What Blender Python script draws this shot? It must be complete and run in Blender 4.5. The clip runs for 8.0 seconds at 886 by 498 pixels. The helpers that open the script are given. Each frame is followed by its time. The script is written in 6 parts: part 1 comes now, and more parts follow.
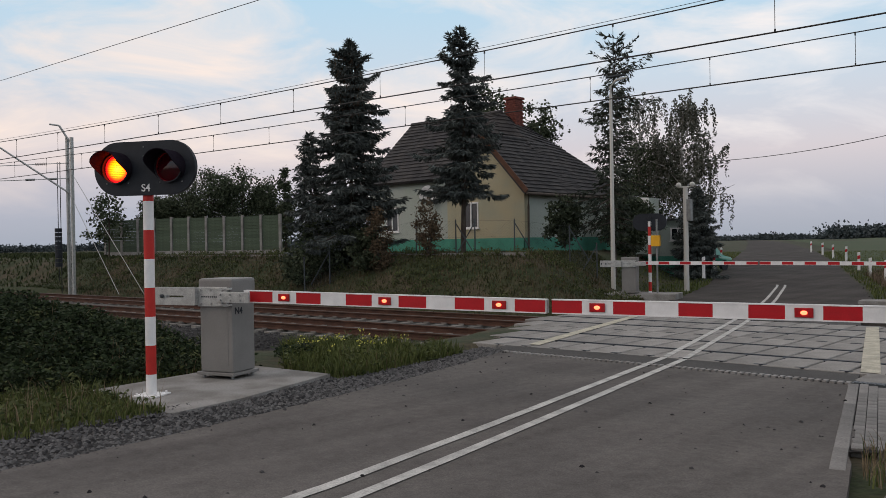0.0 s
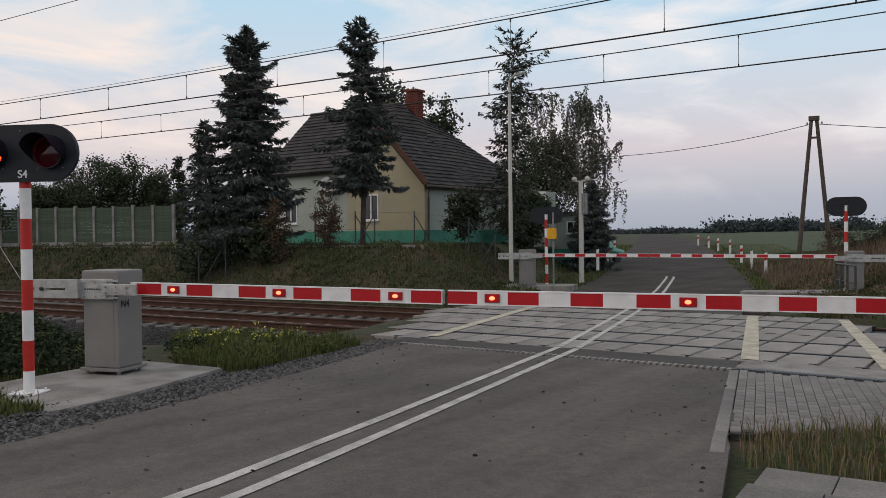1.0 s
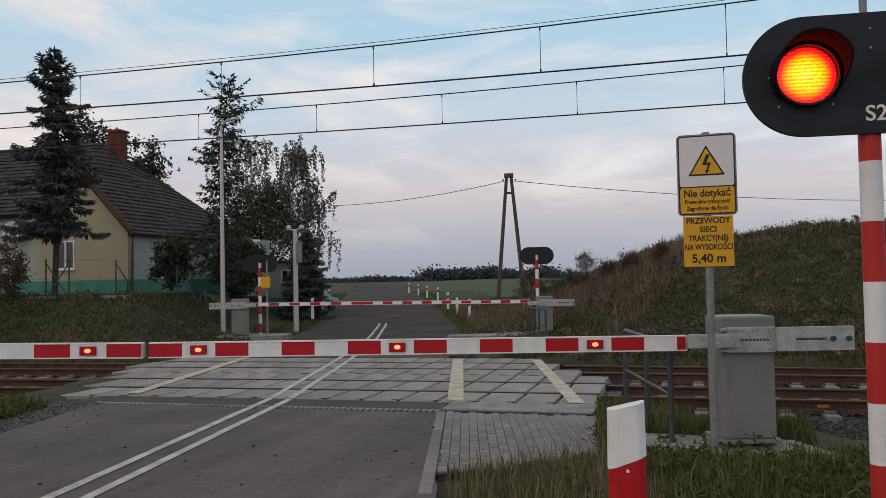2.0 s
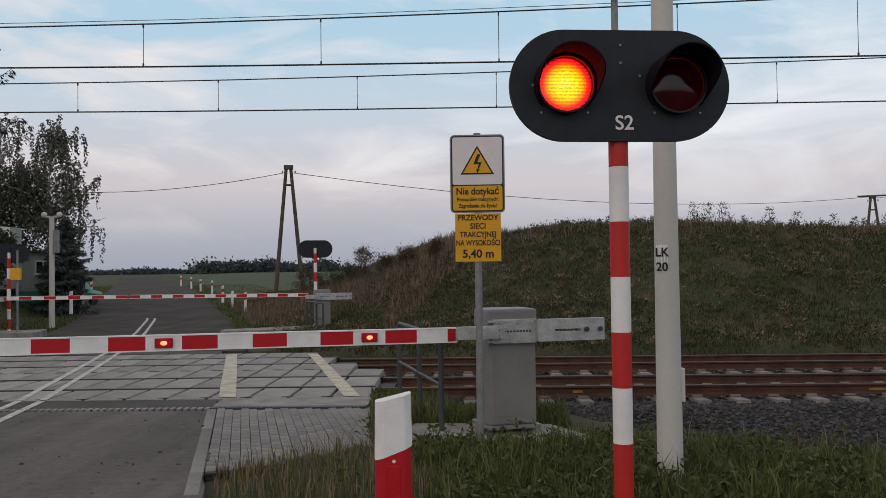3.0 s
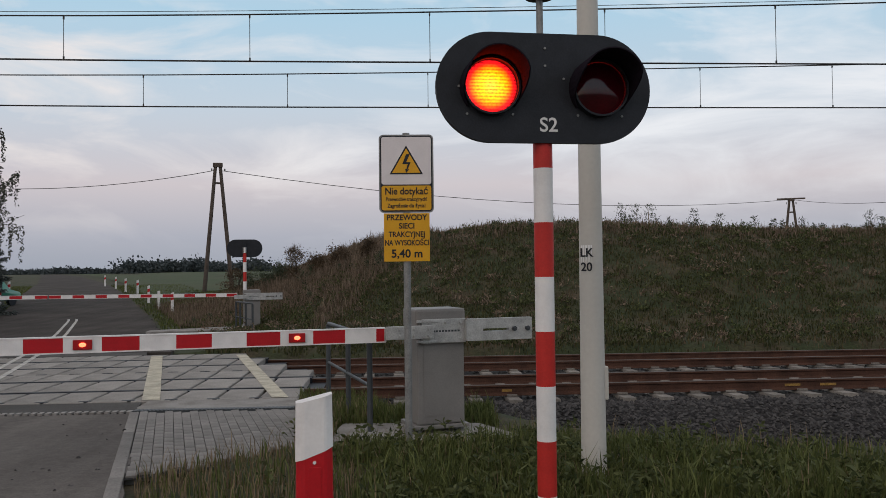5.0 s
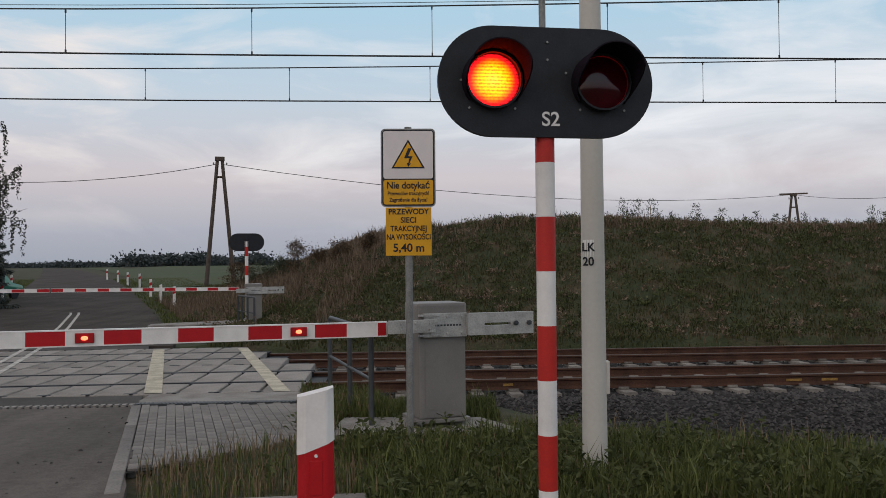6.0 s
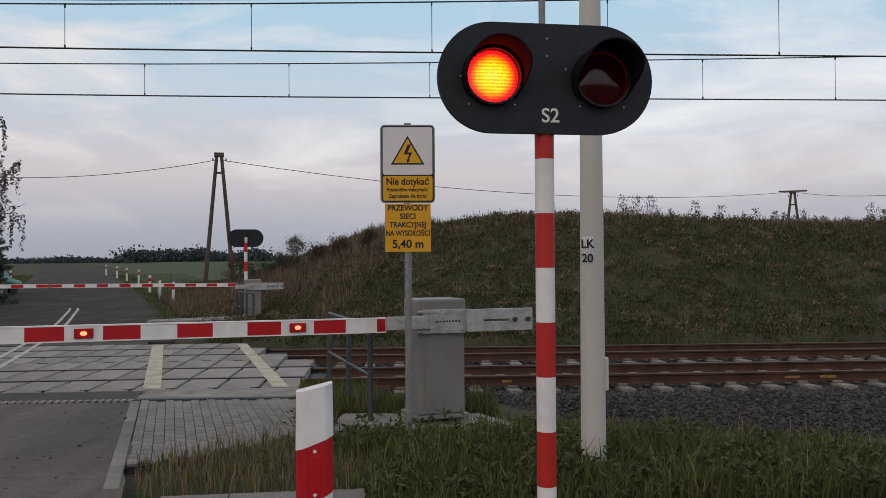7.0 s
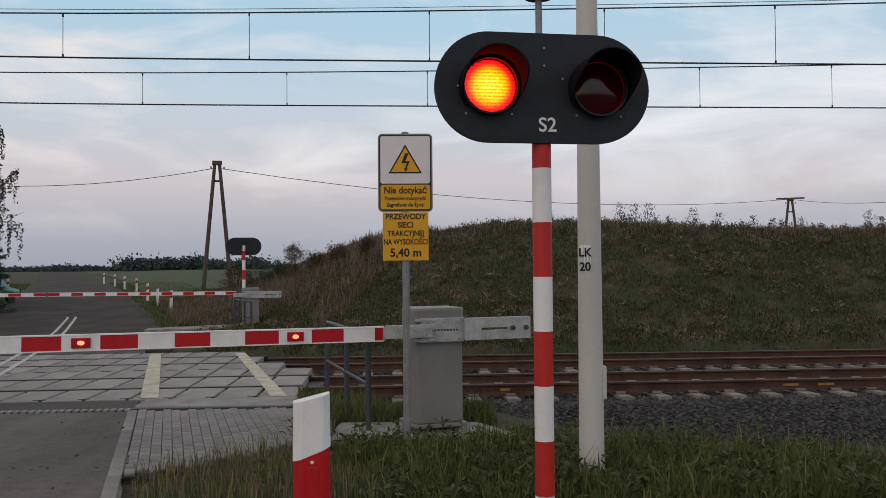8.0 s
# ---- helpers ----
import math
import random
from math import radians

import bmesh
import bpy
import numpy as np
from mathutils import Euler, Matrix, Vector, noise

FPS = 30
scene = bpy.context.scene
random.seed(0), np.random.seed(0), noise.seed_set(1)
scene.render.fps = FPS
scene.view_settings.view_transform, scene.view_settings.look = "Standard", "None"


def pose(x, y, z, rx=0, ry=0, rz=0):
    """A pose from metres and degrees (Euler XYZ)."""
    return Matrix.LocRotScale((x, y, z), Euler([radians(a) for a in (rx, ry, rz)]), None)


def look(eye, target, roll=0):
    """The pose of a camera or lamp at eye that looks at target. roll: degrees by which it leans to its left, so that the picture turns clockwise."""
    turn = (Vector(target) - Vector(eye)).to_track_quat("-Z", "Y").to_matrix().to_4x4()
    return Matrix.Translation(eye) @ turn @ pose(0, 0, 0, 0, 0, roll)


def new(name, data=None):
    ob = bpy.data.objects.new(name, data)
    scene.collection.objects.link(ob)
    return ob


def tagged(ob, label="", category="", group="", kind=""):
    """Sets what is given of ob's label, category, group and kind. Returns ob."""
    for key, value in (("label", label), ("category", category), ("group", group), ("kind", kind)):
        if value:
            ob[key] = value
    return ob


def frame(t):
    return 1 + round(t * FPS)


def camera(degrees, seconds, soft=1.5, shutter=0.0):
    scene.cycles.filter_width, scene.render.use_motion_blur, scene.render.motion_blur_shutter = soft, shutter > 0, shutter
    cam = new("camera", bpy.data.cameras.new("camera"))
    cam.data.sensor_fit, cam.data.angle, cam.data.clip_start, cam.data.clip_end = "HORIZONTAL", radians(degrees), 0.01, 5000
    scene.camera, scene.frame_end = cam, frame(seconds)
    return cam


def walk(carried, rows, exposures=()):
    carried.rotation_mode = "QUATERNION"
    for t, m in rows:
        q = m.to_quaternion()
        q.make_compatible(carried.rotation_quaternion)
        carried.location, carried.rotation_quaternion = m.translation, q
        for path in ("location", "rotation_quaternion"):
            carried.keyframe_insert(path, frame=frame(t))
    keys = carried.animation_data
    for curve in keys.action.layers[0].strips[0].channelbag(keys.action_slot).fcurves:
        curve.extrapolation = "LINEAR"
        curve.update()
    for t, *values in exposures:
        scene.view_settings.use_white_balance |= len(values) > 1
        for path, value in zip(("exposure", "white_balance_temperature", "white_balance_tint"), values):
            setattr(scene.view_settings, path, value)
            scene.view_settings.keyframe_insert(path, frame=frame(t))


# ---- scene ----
cam = camera(55.69, 8.0, soft=0.75)
# seconds, eye x, y, z, yaw, pitch, lean: rails run along x, the line lies ahead at y 13 to 20
ROWS = [
    (0.0, -0.092, -0.188, 1.702, 42.19, -0.33, -0.91),
    (0.2, -0.086, -0.180, 1.699, 42.38, -0.15, -0.91),
    (0.5, -0.077, -0.166, 1.693, 40.91, -1.12, -0.87),
    (0.7, -0.077, -0.150, 1.689, 38.31, -1.82, -0.72),
    (1.0, -0.079, -0.120, 1.683, 35.45, -0.93, -0.69),
    (1.2, -0.083, -0.095, 1.678, 33.53, -0.10, -0.74),
    (1.5, -0.087, -0.059, 1.672, 27.22, 1.17, -0.95),
    (1.8, -0.086, -0.032, 1.667, 20.95, 1.94, -1.10),
    (2.0, -0.082, -0.011, 1.664, 16.16, 2.11, -1.10),
    (2.2, -0.063, 0.008, 1.662, 11.61, 1.89, -0.88),
    (3.3, -0.038, 0.004, 1.665, -0.55, 1.44, -0.82),
    (3.5, -0.019, -0.006, 1.667, -1.41, 1.50, -0.87),
    (4.0, -0.010, -0.006, 1.666, -2.81, 1.57, -0.71),
    (4.5, -0.006, -0.000, 1.664, -3.41, 1.45, -0.68),
    (6.0, -0.004, 0.003, 1.662, -3.24, 0.99, -0.50),
    (6.5, -0.004, 0.002, 1.660, -3.71, 0.62, -0.29),
    (7.0, -0.004, 0.001, 1.660, -3.29, 0.75, -0.36),
    (7.5, -0.002, 0.001, 1.663, -3.13, 0.69, -0.44),
    (8.0, 0.000, 0.000, 1.670, -3.42, 1.27, -0.46),
]


def eye_pose(x, y, z, yaw, pitch, lean):
    return pose(x, y, z, 0, 0, yaw) @ pose(0, 0, 0, 90 + pitch, 0, 0) @ pose(0, 0, 0, 0, 0, lean)


walk(cam, [(t, eye_pose(*p)) for t, *p in ROWS], exposures=[(0.0, 0.12), (0.8, 0.12), (2.0, 0.0), (8.0, -0.04)])

# ---- world, sun, exposure ----
scene.view_settings.exposure = 0.0


def make_world():
    w = bpy.data.worlds.new("evening_sky")
    scene.world = w
    w.use_nodes = True
    nt = w.node_tree
    nt.nodes.clear()
    n, l = nt.nodes.new, nt.links.new
    out, bg = n("ShaderNodeOutputWorld"), n("ShaderNodeBackground")
    sky = n("ShaderNodeTexSky")
    sky.sky_type, sky.sun_disc = "NISHITA", False
    sky.sun_elevation, sky.sun_rotation = radians(6), radians(200)
    co, sep = n("ShaderNodeTexCoord"), n("ShaderNodeSeparateXYZ")
    l(co.outputs["Generated"], sep.inputs[0])
    # evening gradient from the hazy horizon up
    ramp = n("ShaderNodeValToRGB")
    l(sep.outputs["Z"], ramp.inputs[0])
    cr = ramp.color_ramp
    cr.elements[0].position, cr.elements[0].color = 0.0, (0.36, 0.40, 0.48, 1)
    cr.elements[1].position, cr.elements[1].color = 1.0, (0.62, 0.61, 0.63, 1)
    for p, c in ((0.04, (0.43, 0.45, 0.54)), (0.10, (0.65, 0.59, 0.63)), (0.19, (0.58, 0.67, 0.77)), (0.29, (0.46, 0.67, 0.83)), (0.48, (0.58, 0.63, 0.70))):
        cr.elements.new(p).color = (*c, 1)
    # streaky cloud layers
    mp = n("ShaderNodeMapping")
    mp.inputs["Scale"].default_value = (1.0, 1.0, 3.2)
    mp.inputs["Rotation"].default_value = (0.12, 0.25, 0.4)
    l(co.outputs["Generated"], mp.inputs[0])
    no = n("ShaderNodeTexNoise")
    no.inputs["Scale"].default_value, no.inputs["Detail"].default_value, no.inputs["Roughness"].default_value = 4.2, 8, 0.58
    no.inputs["Distortion"].default_value = 0.6
    l(mp.outputs[0], no.inputs[0])
    r2 = n("ShaderNodeValToRGB")
    r2.color_ramp.elements[0].position, r2.color_ramp.elements[1].position = 0.45, 0.70
    l(no.outputs["Fac"], r2.inputs[0])
    up = n("ShaderNodeMapRange")
    up.inputs["From Min"].default_value, up.inputs["From Max"].default_value = 0.02, 0.14
    l(sep.outputs["Z"], up.inputs["Value"])
    # clouds towards the sunset side (west, -x) are warm
    warm = n("ShaderNodeMapRange")
    warm.inputs["From Min"].default_value, warm.inputs["From Max"].default_value = 0.1, -0.9
    l(sep.outputs["X"], warm.inputs["Value"])
    ccol = n("ShaderNodeMix")
    ccol.data_type = "RGBA"
    ccol.inputs["A"].default_value, ccol.inputs["B"].default_value = (0.90, 0.91, 0.95, 1), (1.0, 0.82, 0.72, 1)
    l(warm.outputs[0], ccol.inputs["Factor"])
    mul = n("ShaderNodeMath")
    mul.operation = "MULTIPLY"
    l(r2.outputs[0], mul.inputs[0]), l(up.outputs[0], mul.inputs[1])
    m2 = n("ShaderNodeMath")
    m2.operation, m2.inputs[1].default_value = "MULTIPLY", 0.9
    l(mul.outputs[0], m2.inputs[0])
    mix = n("ShaderNodeMix")
    mix.data_type = "RGBA"
    l(m2.outputs[0], mix.inputs["Factor"]), l(ramp.outputs[0], mix.inputs["A"]), l(ccol.outputs["Result"], mix.inputs["B"])
    fin = n("ShaderNodeMix")
    fin.data_type = "RGBA"
    fin.inputs["Factor"].default_value = 0.93
    sc = n("ShaderNodeMix")
    sc.data_type, sc.blend_type = "RGBA", "MULTIPLY"
    sc.inputs["Factor"].default_value, sc.inputs["B"].default_value = 1.0, (0.12, 0.12, 0.12, 1)
    l(sky.outputs[0], sc.inputs["A"])
    l(sc.outputs["Result"], fin.inputs["A"]), l(mix.outputs["Result"], fin.inputs["B"])
    l(fin.outputs["Result"], bg.inputs["Color"])
    bg.inputs["Strength"].default_value = 1.0
    l(bg.outputs[0], out.inputs[0])


make_world()
sun_data = bpy.data.lights.new("sun", "SUN")
sun_data.energy, sun_data.angle, sun_data.color = 0.5, radians(30), (1.0, 0.78, 0.62)
sun = new("sun", sun_data)
sun.matrix_world = look((-20, -30, 26), (0, 0, 0))

# ---- materials ----
def material(name, color, rough=0.8, metal=0.0, vary=0.25, scale=6.0, fine=60.0, bump=0.15, other=None, spread=None, coat=0.0, per_piece=0.0, spec=0.35, space="Object"):
    """A paint or surface with two scales of variation and fine relief. other: a second colour in large patches."""
    m = bpy.data.materials.new(name)
    m.use_nodes = True
    nt = m.node_tree
    n, l = nt.nodes.new, nt.links.new
    b = nt.nodes["Principled BSDF"]
    b.inputs["Roughness"].default_value, b.inputs["Metallic"].default_value = rough, metal
    b.inputs["Specular IOR Level"].default_value = spec
    b.inputs["Coat Weight"].default_value = coat
    co = n("ShaderNodeTexCoord")
    big, small = n("ShaderNodeTexNoise"), n("ShaderNodeTexNoise")
    for t, s, d in ((big, scale, 4), (small, fine, 3)):
        t.inputs["Scale"].default_value, t.inputs["Detail"].default_value = s, d
        l(co.outputs[space], t.inputs["Vector"])
    mix = n("ShaderNodeMix")
    mix.data_type = "RGBA"
    c2 = other or tuple(v * (1 - vary) for v in color)
    mix.inputs["A"].default_value, mix.inputs["B"].default_value = (*color, 1), (*c2, 1)
    ramp = n("ShaderNodeValToRGB")
    lo, hi = spread or (0.38, 0.66)
    ramp.color_ramp.elements[0].position, ramp.color_ramp.elements[1].position = lo, hi
    l(big.outputs["Fac"], ramp.inputs[0]), l(ramp.outputs[0], mix.inputs["Factor"])
    grain = n("ShaderNodeMix")
    grain.data_type, grain.blend_type = "RGBA", "OVERLAY"
    grain.inputs["Factor"].default_value = min(1.0, vary * 1.6)
    l(mix.outputs["Result"], grain.inputs["A"]), l(small.outputs["Fac"], grain.inputs["B"])
    last = grain
    if per_piece:
        info, hsv = n("ShaderNodeObjectInfo"), n("ShaderNodeHueSaturation")
        mr = n("ShaderNodeMapRange")
        mr.inputs["To Min"].default_value, mr.inputs["To Max"].default_value = 1 - per_piece, 1 + per_piece
        l(info.outputs["Random"], mr.inputs["Value"]), l(mr.outputs[0], hsv.inputs["Value"]), l(grain.outputs["Result"], hsv.inputs["Color"])
        l(hsv.outputs[0], b.inputs["Base Color"])
    else:
        l(last.outputs["Result"], b.inputs["Base Color"])
    if bump:
        bu = n("ShaderNodeBump")
        bu.inputs["Strength"].default_value, bu.inputs["Distance"].default_value = bump, 0.02
        l(small.outputs["Fac"], bu.inputs["Height"]), l(bu.outputs[0], b.inputs["Normal"])
    return m


def island_material(name, dark, light, rough=0.85, trans=0.0, spec=0.25):
    """For leaves, grass and stones joined in one mesh: each piece takes its own tone."""
    m = bpy.data.materials.new(name)
    m.use_nodes = True
    nt = m.node_tree
    n, l = nt.nodes.new, nt.links.new
    b = nt.nodes["Principled BSDF"]
    b.inputs["Roughness"].default_value = rough
    b.inputs["Specular IOR Level"].default_value = spec
    geo, mix = n("ShaderNodeNewGeometry"), n("ShaderNodeMix")
    mix.data_type = "RGBA"
    mix.inputs["A"].default_value, mix.inputs["B"].default_value = (*dark, 1), (*light, 1)
    l(geo.outputs["Random Per Island"], mix.inputs["Factor"])
    l(mix.outputs["Result"], b.inputs["Base Color"])
    if trans:
        tr, add = n("ShaderNodeBsdfTranslucent"), n("ShaderNodeMixShader")
        add.inputs[0].default_value = trans
        l(mix.outputs["Result"], tr.inputs["Color"])
        l(b.outputs[0], add.inputs[1]), l(tr.outputs[0], add.inputs[2])
        l(add.outputs[0], nt.nodes["Material Output"].inputs[0])
    return m


def glow(name, color, strength):
    m = bpy.data.materials.new(name)
    m.use_nodes = True
    nt = m.node_tree
    b = nt.nodes["Principled BSDF"]
    b.inputs["Base Color"].default_value = (*color, 1)
    b.inputs["Emission Color"].default_value = (*color, 1)
    b.inputs["Emission Strength"].default_value = strength
    return m


def lens_glow(name):
    """A lit signal lens: red light so strong in the middle that it runs to yellow, deep red at the rim, with the moulded ribs of the glass."""
    m = bpy.data.materials.new(name)
    m.use_nodes = True
    nt = m.node_tree
    n, l = nt.nodes.new, nt.links.new
    b = nt.nodes["Principled BSDF"]
    co, flat, ln = n("ShaderNodeTexCoord"), n("ShaderNodeVectorMath"), n("ShaderNodeVectorMath")
    flat.operation, ln.operation = "MULTIPLY", "LENGTH"
    flat.inputs[1].default_value = (1, 0, 1)
    l(co.outputs["Object"], flat.inputs[0]), l(flat.outputs[0], ln.inputs[0])
    hue, power = n("ShaderNodeValToRGB"), n("ShaderNodeValToRGB")
    for node, stops in ((hue, ((0.0, (1, .058, .004)), (.06, (1, .053, .0005)), (.10, (1, .042, .0003)), (.128, (1, .020, .0008)), (.143, (1, .007, .004)), (.158, (1, .008, .014)))),
                        (power, ((0.0, (1, 1, 1)), (.06, (.95,) * 3), (.10, (.75,) * 3), (.128, (.42,) * 3), (.143, (.16,) * 3), (.158, (.045,) * 3)))):
        cr = node.color_ramp
        cr.elements[0].position, cr.elements[0].color = stops[0][0], (*stops[0][1], 1)
        cr.elements[1].position, cr.elements[1].color = stops[-1][0], (*stops[-1][1], 1)
        for p, c in stops[1:-1]:
            cr.elements.new(p).color = (*c, 1)
        l(ln.outputs["Value"], node.inputs[0])
    # ribs across and small prisms
    wv, vo = n("ShaderNodeTexWave"), n("ShaderNodeTexVoronoi")
    wv.bands_direction = "Z"
    wv.inputs["Scale"].default_value, wv.inputs["Distortion"].default_value = 15, 0.6
    vo.inputs["Scale"].default_value = 62
    l(co.outputs["Object"], wv.inputs["Vector"]), l(co.outputs["Object"], vo.inputs["Vector"])
    ad = n("ShaderNodeMath")
    l(wv.outputs["Fac"], ad.inputs[0]), l(vo.outputs["Distance"], ad.inputs[1])
    mr = n("ShaderNodeMapRange")
    mr.inputs["From Max"].default_value = 1.6
    mr.inputs["To Min"].default_value, mr.inputs["To Max"].default_value = 4.0, 26.0
    l(ad.outputs[0], mr.inputs["Value"])
    st = n("ShaderNodeMath")
    st.operation = "MULTIPLY"
    l(mr.outputs[0], st.inputs[0]), l(power.outputs[0], st.inputs[1])
    l(hue.outputs[0], b.inputs["Emission Color"]), l(st.outputs[0], b.inputs["Emission Strength"])
    b.inputs["Base Color"].default_value = (0.1, 0.005, 0.006, 1)
    b.inputs["Roughness"].default_value = 0.3
    return m


def asphalt(name, dark, light):
    """Worn asphalt: dusty streaks along the road, patches, and pale aggregate grains."""
    m = material(name, dark, 0.96, vary=0.22, scale=0.55, fine=110, bump=0.2, other=light, spec=0.12)
    nt = m.node_tree
    n, l = nt.nodes.new, nt.links.new
    b = nt.nodes["Principled BSDF"]
    old = b.inputs["Base Color"].links[0].from_socket
    co, mp, st = n("ShaderNodeTexCoord"), n("ShaderNodeMapping"), n("ShaderNodeTexNoise")
    mp.inputs["Rotation"].default_value = (0, 0, radians(-13))
    mp.inputs["Scale"].default_value = (2.6, 0.12, 1)
    st.inputs["Scale"].default_value, st.inputs["Detail"].default_value = 1.0, 4
    l(co.outputs["Object"], mp.inputs[0]), l(mp.outputs[0], st.inputs["Vector"])
    mot = n("ShaderNodeTexNoise")
    mot.inputs["Scale"].default_value, mot.inputs["Detail"].default_value, mot.inputs["Roughness"].default_value = 9, 6, 0.7
    l(co.outputs["Object"], mot.inputs["Vector"])
    vo = n("ShaderNodeTexVoronoi")
    vo.inputs["Scale"].default_value = 55
    l(co.outputs["Object"], vo.inputs["Vector"])
    gr = n("ShaderNodeMapRange")
    gr.inputs["From Min"].default_value, gr.inputs["From Max"].default_value = 0.0, 0.75
    gr.inputs["To Min"].default_value, gr.inputs["To Max"].default_value = 1.16, 0.88
    l(vo.outputs["Distance"], gr.inputs["Value"])
    add = n("ShaderNodeMath")
    l(st.outputs["Fac"], add.inputs[0]), l(mot.outputs["Fac"], add.inputs[1])
    mr = n("ShaderNodeMapRange")
    mr.inputs["From Min"].default_value, mr.inputs["From Max"].default_value = 0.75, 1.3
    mr.inputs["To Min"].default_value, mr.inputs["To Max"].default_value = 0.78, 1.25
    l(add.outputs[0], mr.inputs["Value"])
    mul = n("ShaderNodeMath")
    mul.operation = "MULTIPLY"
    l(mr.outputs[0], mul.inputs[0]), l(gr.outputs[0], mul.inputs[1])
    hsv = n("ShaderNodeHueSaturation")
    l(mul.outputs[0], hsv.inputs["Value"]), l(old, hsv.inputs["Color"]), l(hsv.outputs[0], b.inputs["Base Color"])
    return m


ASPHALT = asphalt("asphalt", (0.102, 0.092, 0.086), (0.134, 0.121, 0.112))
# same asphalt in a darker tone for the road past the crossing
ASPHALT_FAR = asphalt("far_asphalt", (0.050, 0.043, 0.039), (0.072, 0.063, 0.057))
ASPHALT_DARK = material("asphalt_patch", (0.062, 0.056, 0.051), 0.85, vary=0.3, scale=1.2, fine=140, bump=0.35)
LINE_WHITE = material("road_paint", (0.5, 0.48, 0.45), 0.8, vary=0.35, scale=5, fine=60, bump=0.2)
LINE_CREAM = material("aged_cream_paint", (0.50, 0.455, 0.355), 0.8, vary=0.35, scale=4, fine=50, bump=0.2)
CONCRETE = material("concrete", (0.27, 0.255, 0.24), 0.9, vary=0.3, scale=2.2, fine=45, bump=0.3, other=(0.17, 0.155, 0.14))
PANEL = material("concrete_panel", (0.275, 0.255, 0.235), 0.9, vary=0.35, scale=1.6, fine=40, bump=0.3, other=(0.19, 0.175, 0.16), per_piece=0.14)
PAVER = material("paver", (0.205, 0.192, 0.18), 0.9, vary=0.3, scale=2.5, fine=50, bump=0.3, per_piece=0.16)
GROUND = material("soil_and_grass", (0.030, 0.038, 0.014), 1.0, vary=0.5, scale=0.9, fine=14, bump=0.7, other=(0.060, 0.047, 0.027), spread=(0.44, 0.64))
GRAVEL_BED = material("gravel_bed", (0.028, 0.026, 0.025), 1.0, vary=0.5, scale=1.5, fine=26, bump=0.9)
STONE = island_material("ballast_stone", (0.014, 0.013, 0.014), (0.085, 0.079, 0.077), 0.9)
STONE_LIGHT = island_material("shoulder_stone", (0.020, 0.019, 0.020), (0.145, 0.138, 0.135), 0.9)
RUST = material("rusty_steel", (0.085, 0.038, 0.024), 0.75, 0.2, vary=0.4, scale=3, fine=40, bump=0.3)
RAILTOP = material("worn_rail_head", (0.095, 0.072, 0.06), 0.6, 0.35, vary=0.2, scale=2, fine=50, bump=0.05)
SLEEPER = material("sleeper_concrete", (0.25, 0.225, 0.20), 0.9, vary=0.35, scale=4, fine=40, bump=0.3, per_piece=0.2)
RED = material("signal_red", (0.46, 0.007, 0.013), 0.45, vary=0.12, scale=8, fine=70, bump=0.03)
WHITE = material("signal_white", (0.79, 0.76, 0.745), 0.5, vary=0.12, scale=7, fine=70, bump=0.03)
ORANGE_RED = material("pole_red", (0.50, 0.024, 0.018), 0.5, vary=0.12, scale=8, fine=70, bump=0.03)
BLACK = material("matt_black", (0.014, 0.016, 0.022), 0.6, vary=0.3, scale=9, fine=90, bump=0.05)
BOX_GREY = material("grey_painted_steel", (0.205, 0.193, 0.182), 0.5, vary=0.12, scale=3, fine=80, bump=0.04)
GALV = material("galvanised_steel", (0.47, 0.465, 0.45), 0.5, 0.4, vary=0.25, scale=9, fine=60, bump=0.05)
GALV_DULL = material("weathered_zinc", (0.27, 0.27, 0.265), 0.6, 0.4, vary=0.25, scale=7, fine=60, bump=0.06)
POLE_WHITE = material("pale_composite_pole", (0.54, 0.51, 0.465), 0.55, vary=0.05, scale=1.5, fine=30, bump=0.01)
RAILING_GREY = material("dark_grey_paint", (0.055, 0.062, 0.068), 0.5, vary=0.2, scale=8, fine=70, bump=0.05)
YELLOW = material("sign_yellow", (0.72, 0.36, 0.012), 0.5, vary=0.08, scale=6, fine=60, bump=0.02)
PLATE_WHITE = material("plate_white", (0.8, 0.79, 0.78), 0.5, vary=0.05, scale=6, fine=60, bump=0.02)
SIGN_WHITE = material("sign_white", (0.74, 0.68, 0.68), 0.5, vary=0.06, scale=6, fine=60, bump=0.02)
OLD_YELLOW = material("faded_yellow_mark", (0.33, 0.19, 0.05), 0.8, vary=0.4, scale=9, fine=60, bump=0.1)
WIRE = material("contact_wire", (0.035, 0.032, 0.03), 0.6, 0.3, vary=0.2, scale=4, fine=40, bump=0)
LIT = lens_glow("lit_lens")
DARK_LENS = material("unlit_red_lens", (0.055, 0.0015, 0.006), 0.10, vary=0.2, scale=9, fine=80, bump=0.0, spec=0.45)
VISOR_BLACK = material("faded_visor_black", (0.019, 0.015, 0.021), 0.9, vary=0.25, scale=9, fine=90, bump=0.04, spec=0.0)
ARM_LAMP = glow("arm_lamp_glow", (1.0, 0.16, 0.07), 3.2)
ARM_LENS = material("arm_lamp_red", (0.36, 0.008, 0.012), 0.3, vary=0.1, scale=9, fine=80, bump=0.02)
WALL_CREAM = material("painted_brick_cream", (0.43, 0.375, 0.25), 0.9, vary=0.25, scale=1.2, fine=30, bump=0.3, other=(0.38, 0.36, 0.26))
WALL_PALE = material("pale_green_plaster", (0.36, 0.39, 0.34), 0.9, vary=0.25, scale=0.8, fine=30, bump=0.2, other=(0.38, 0.40, 0.36))
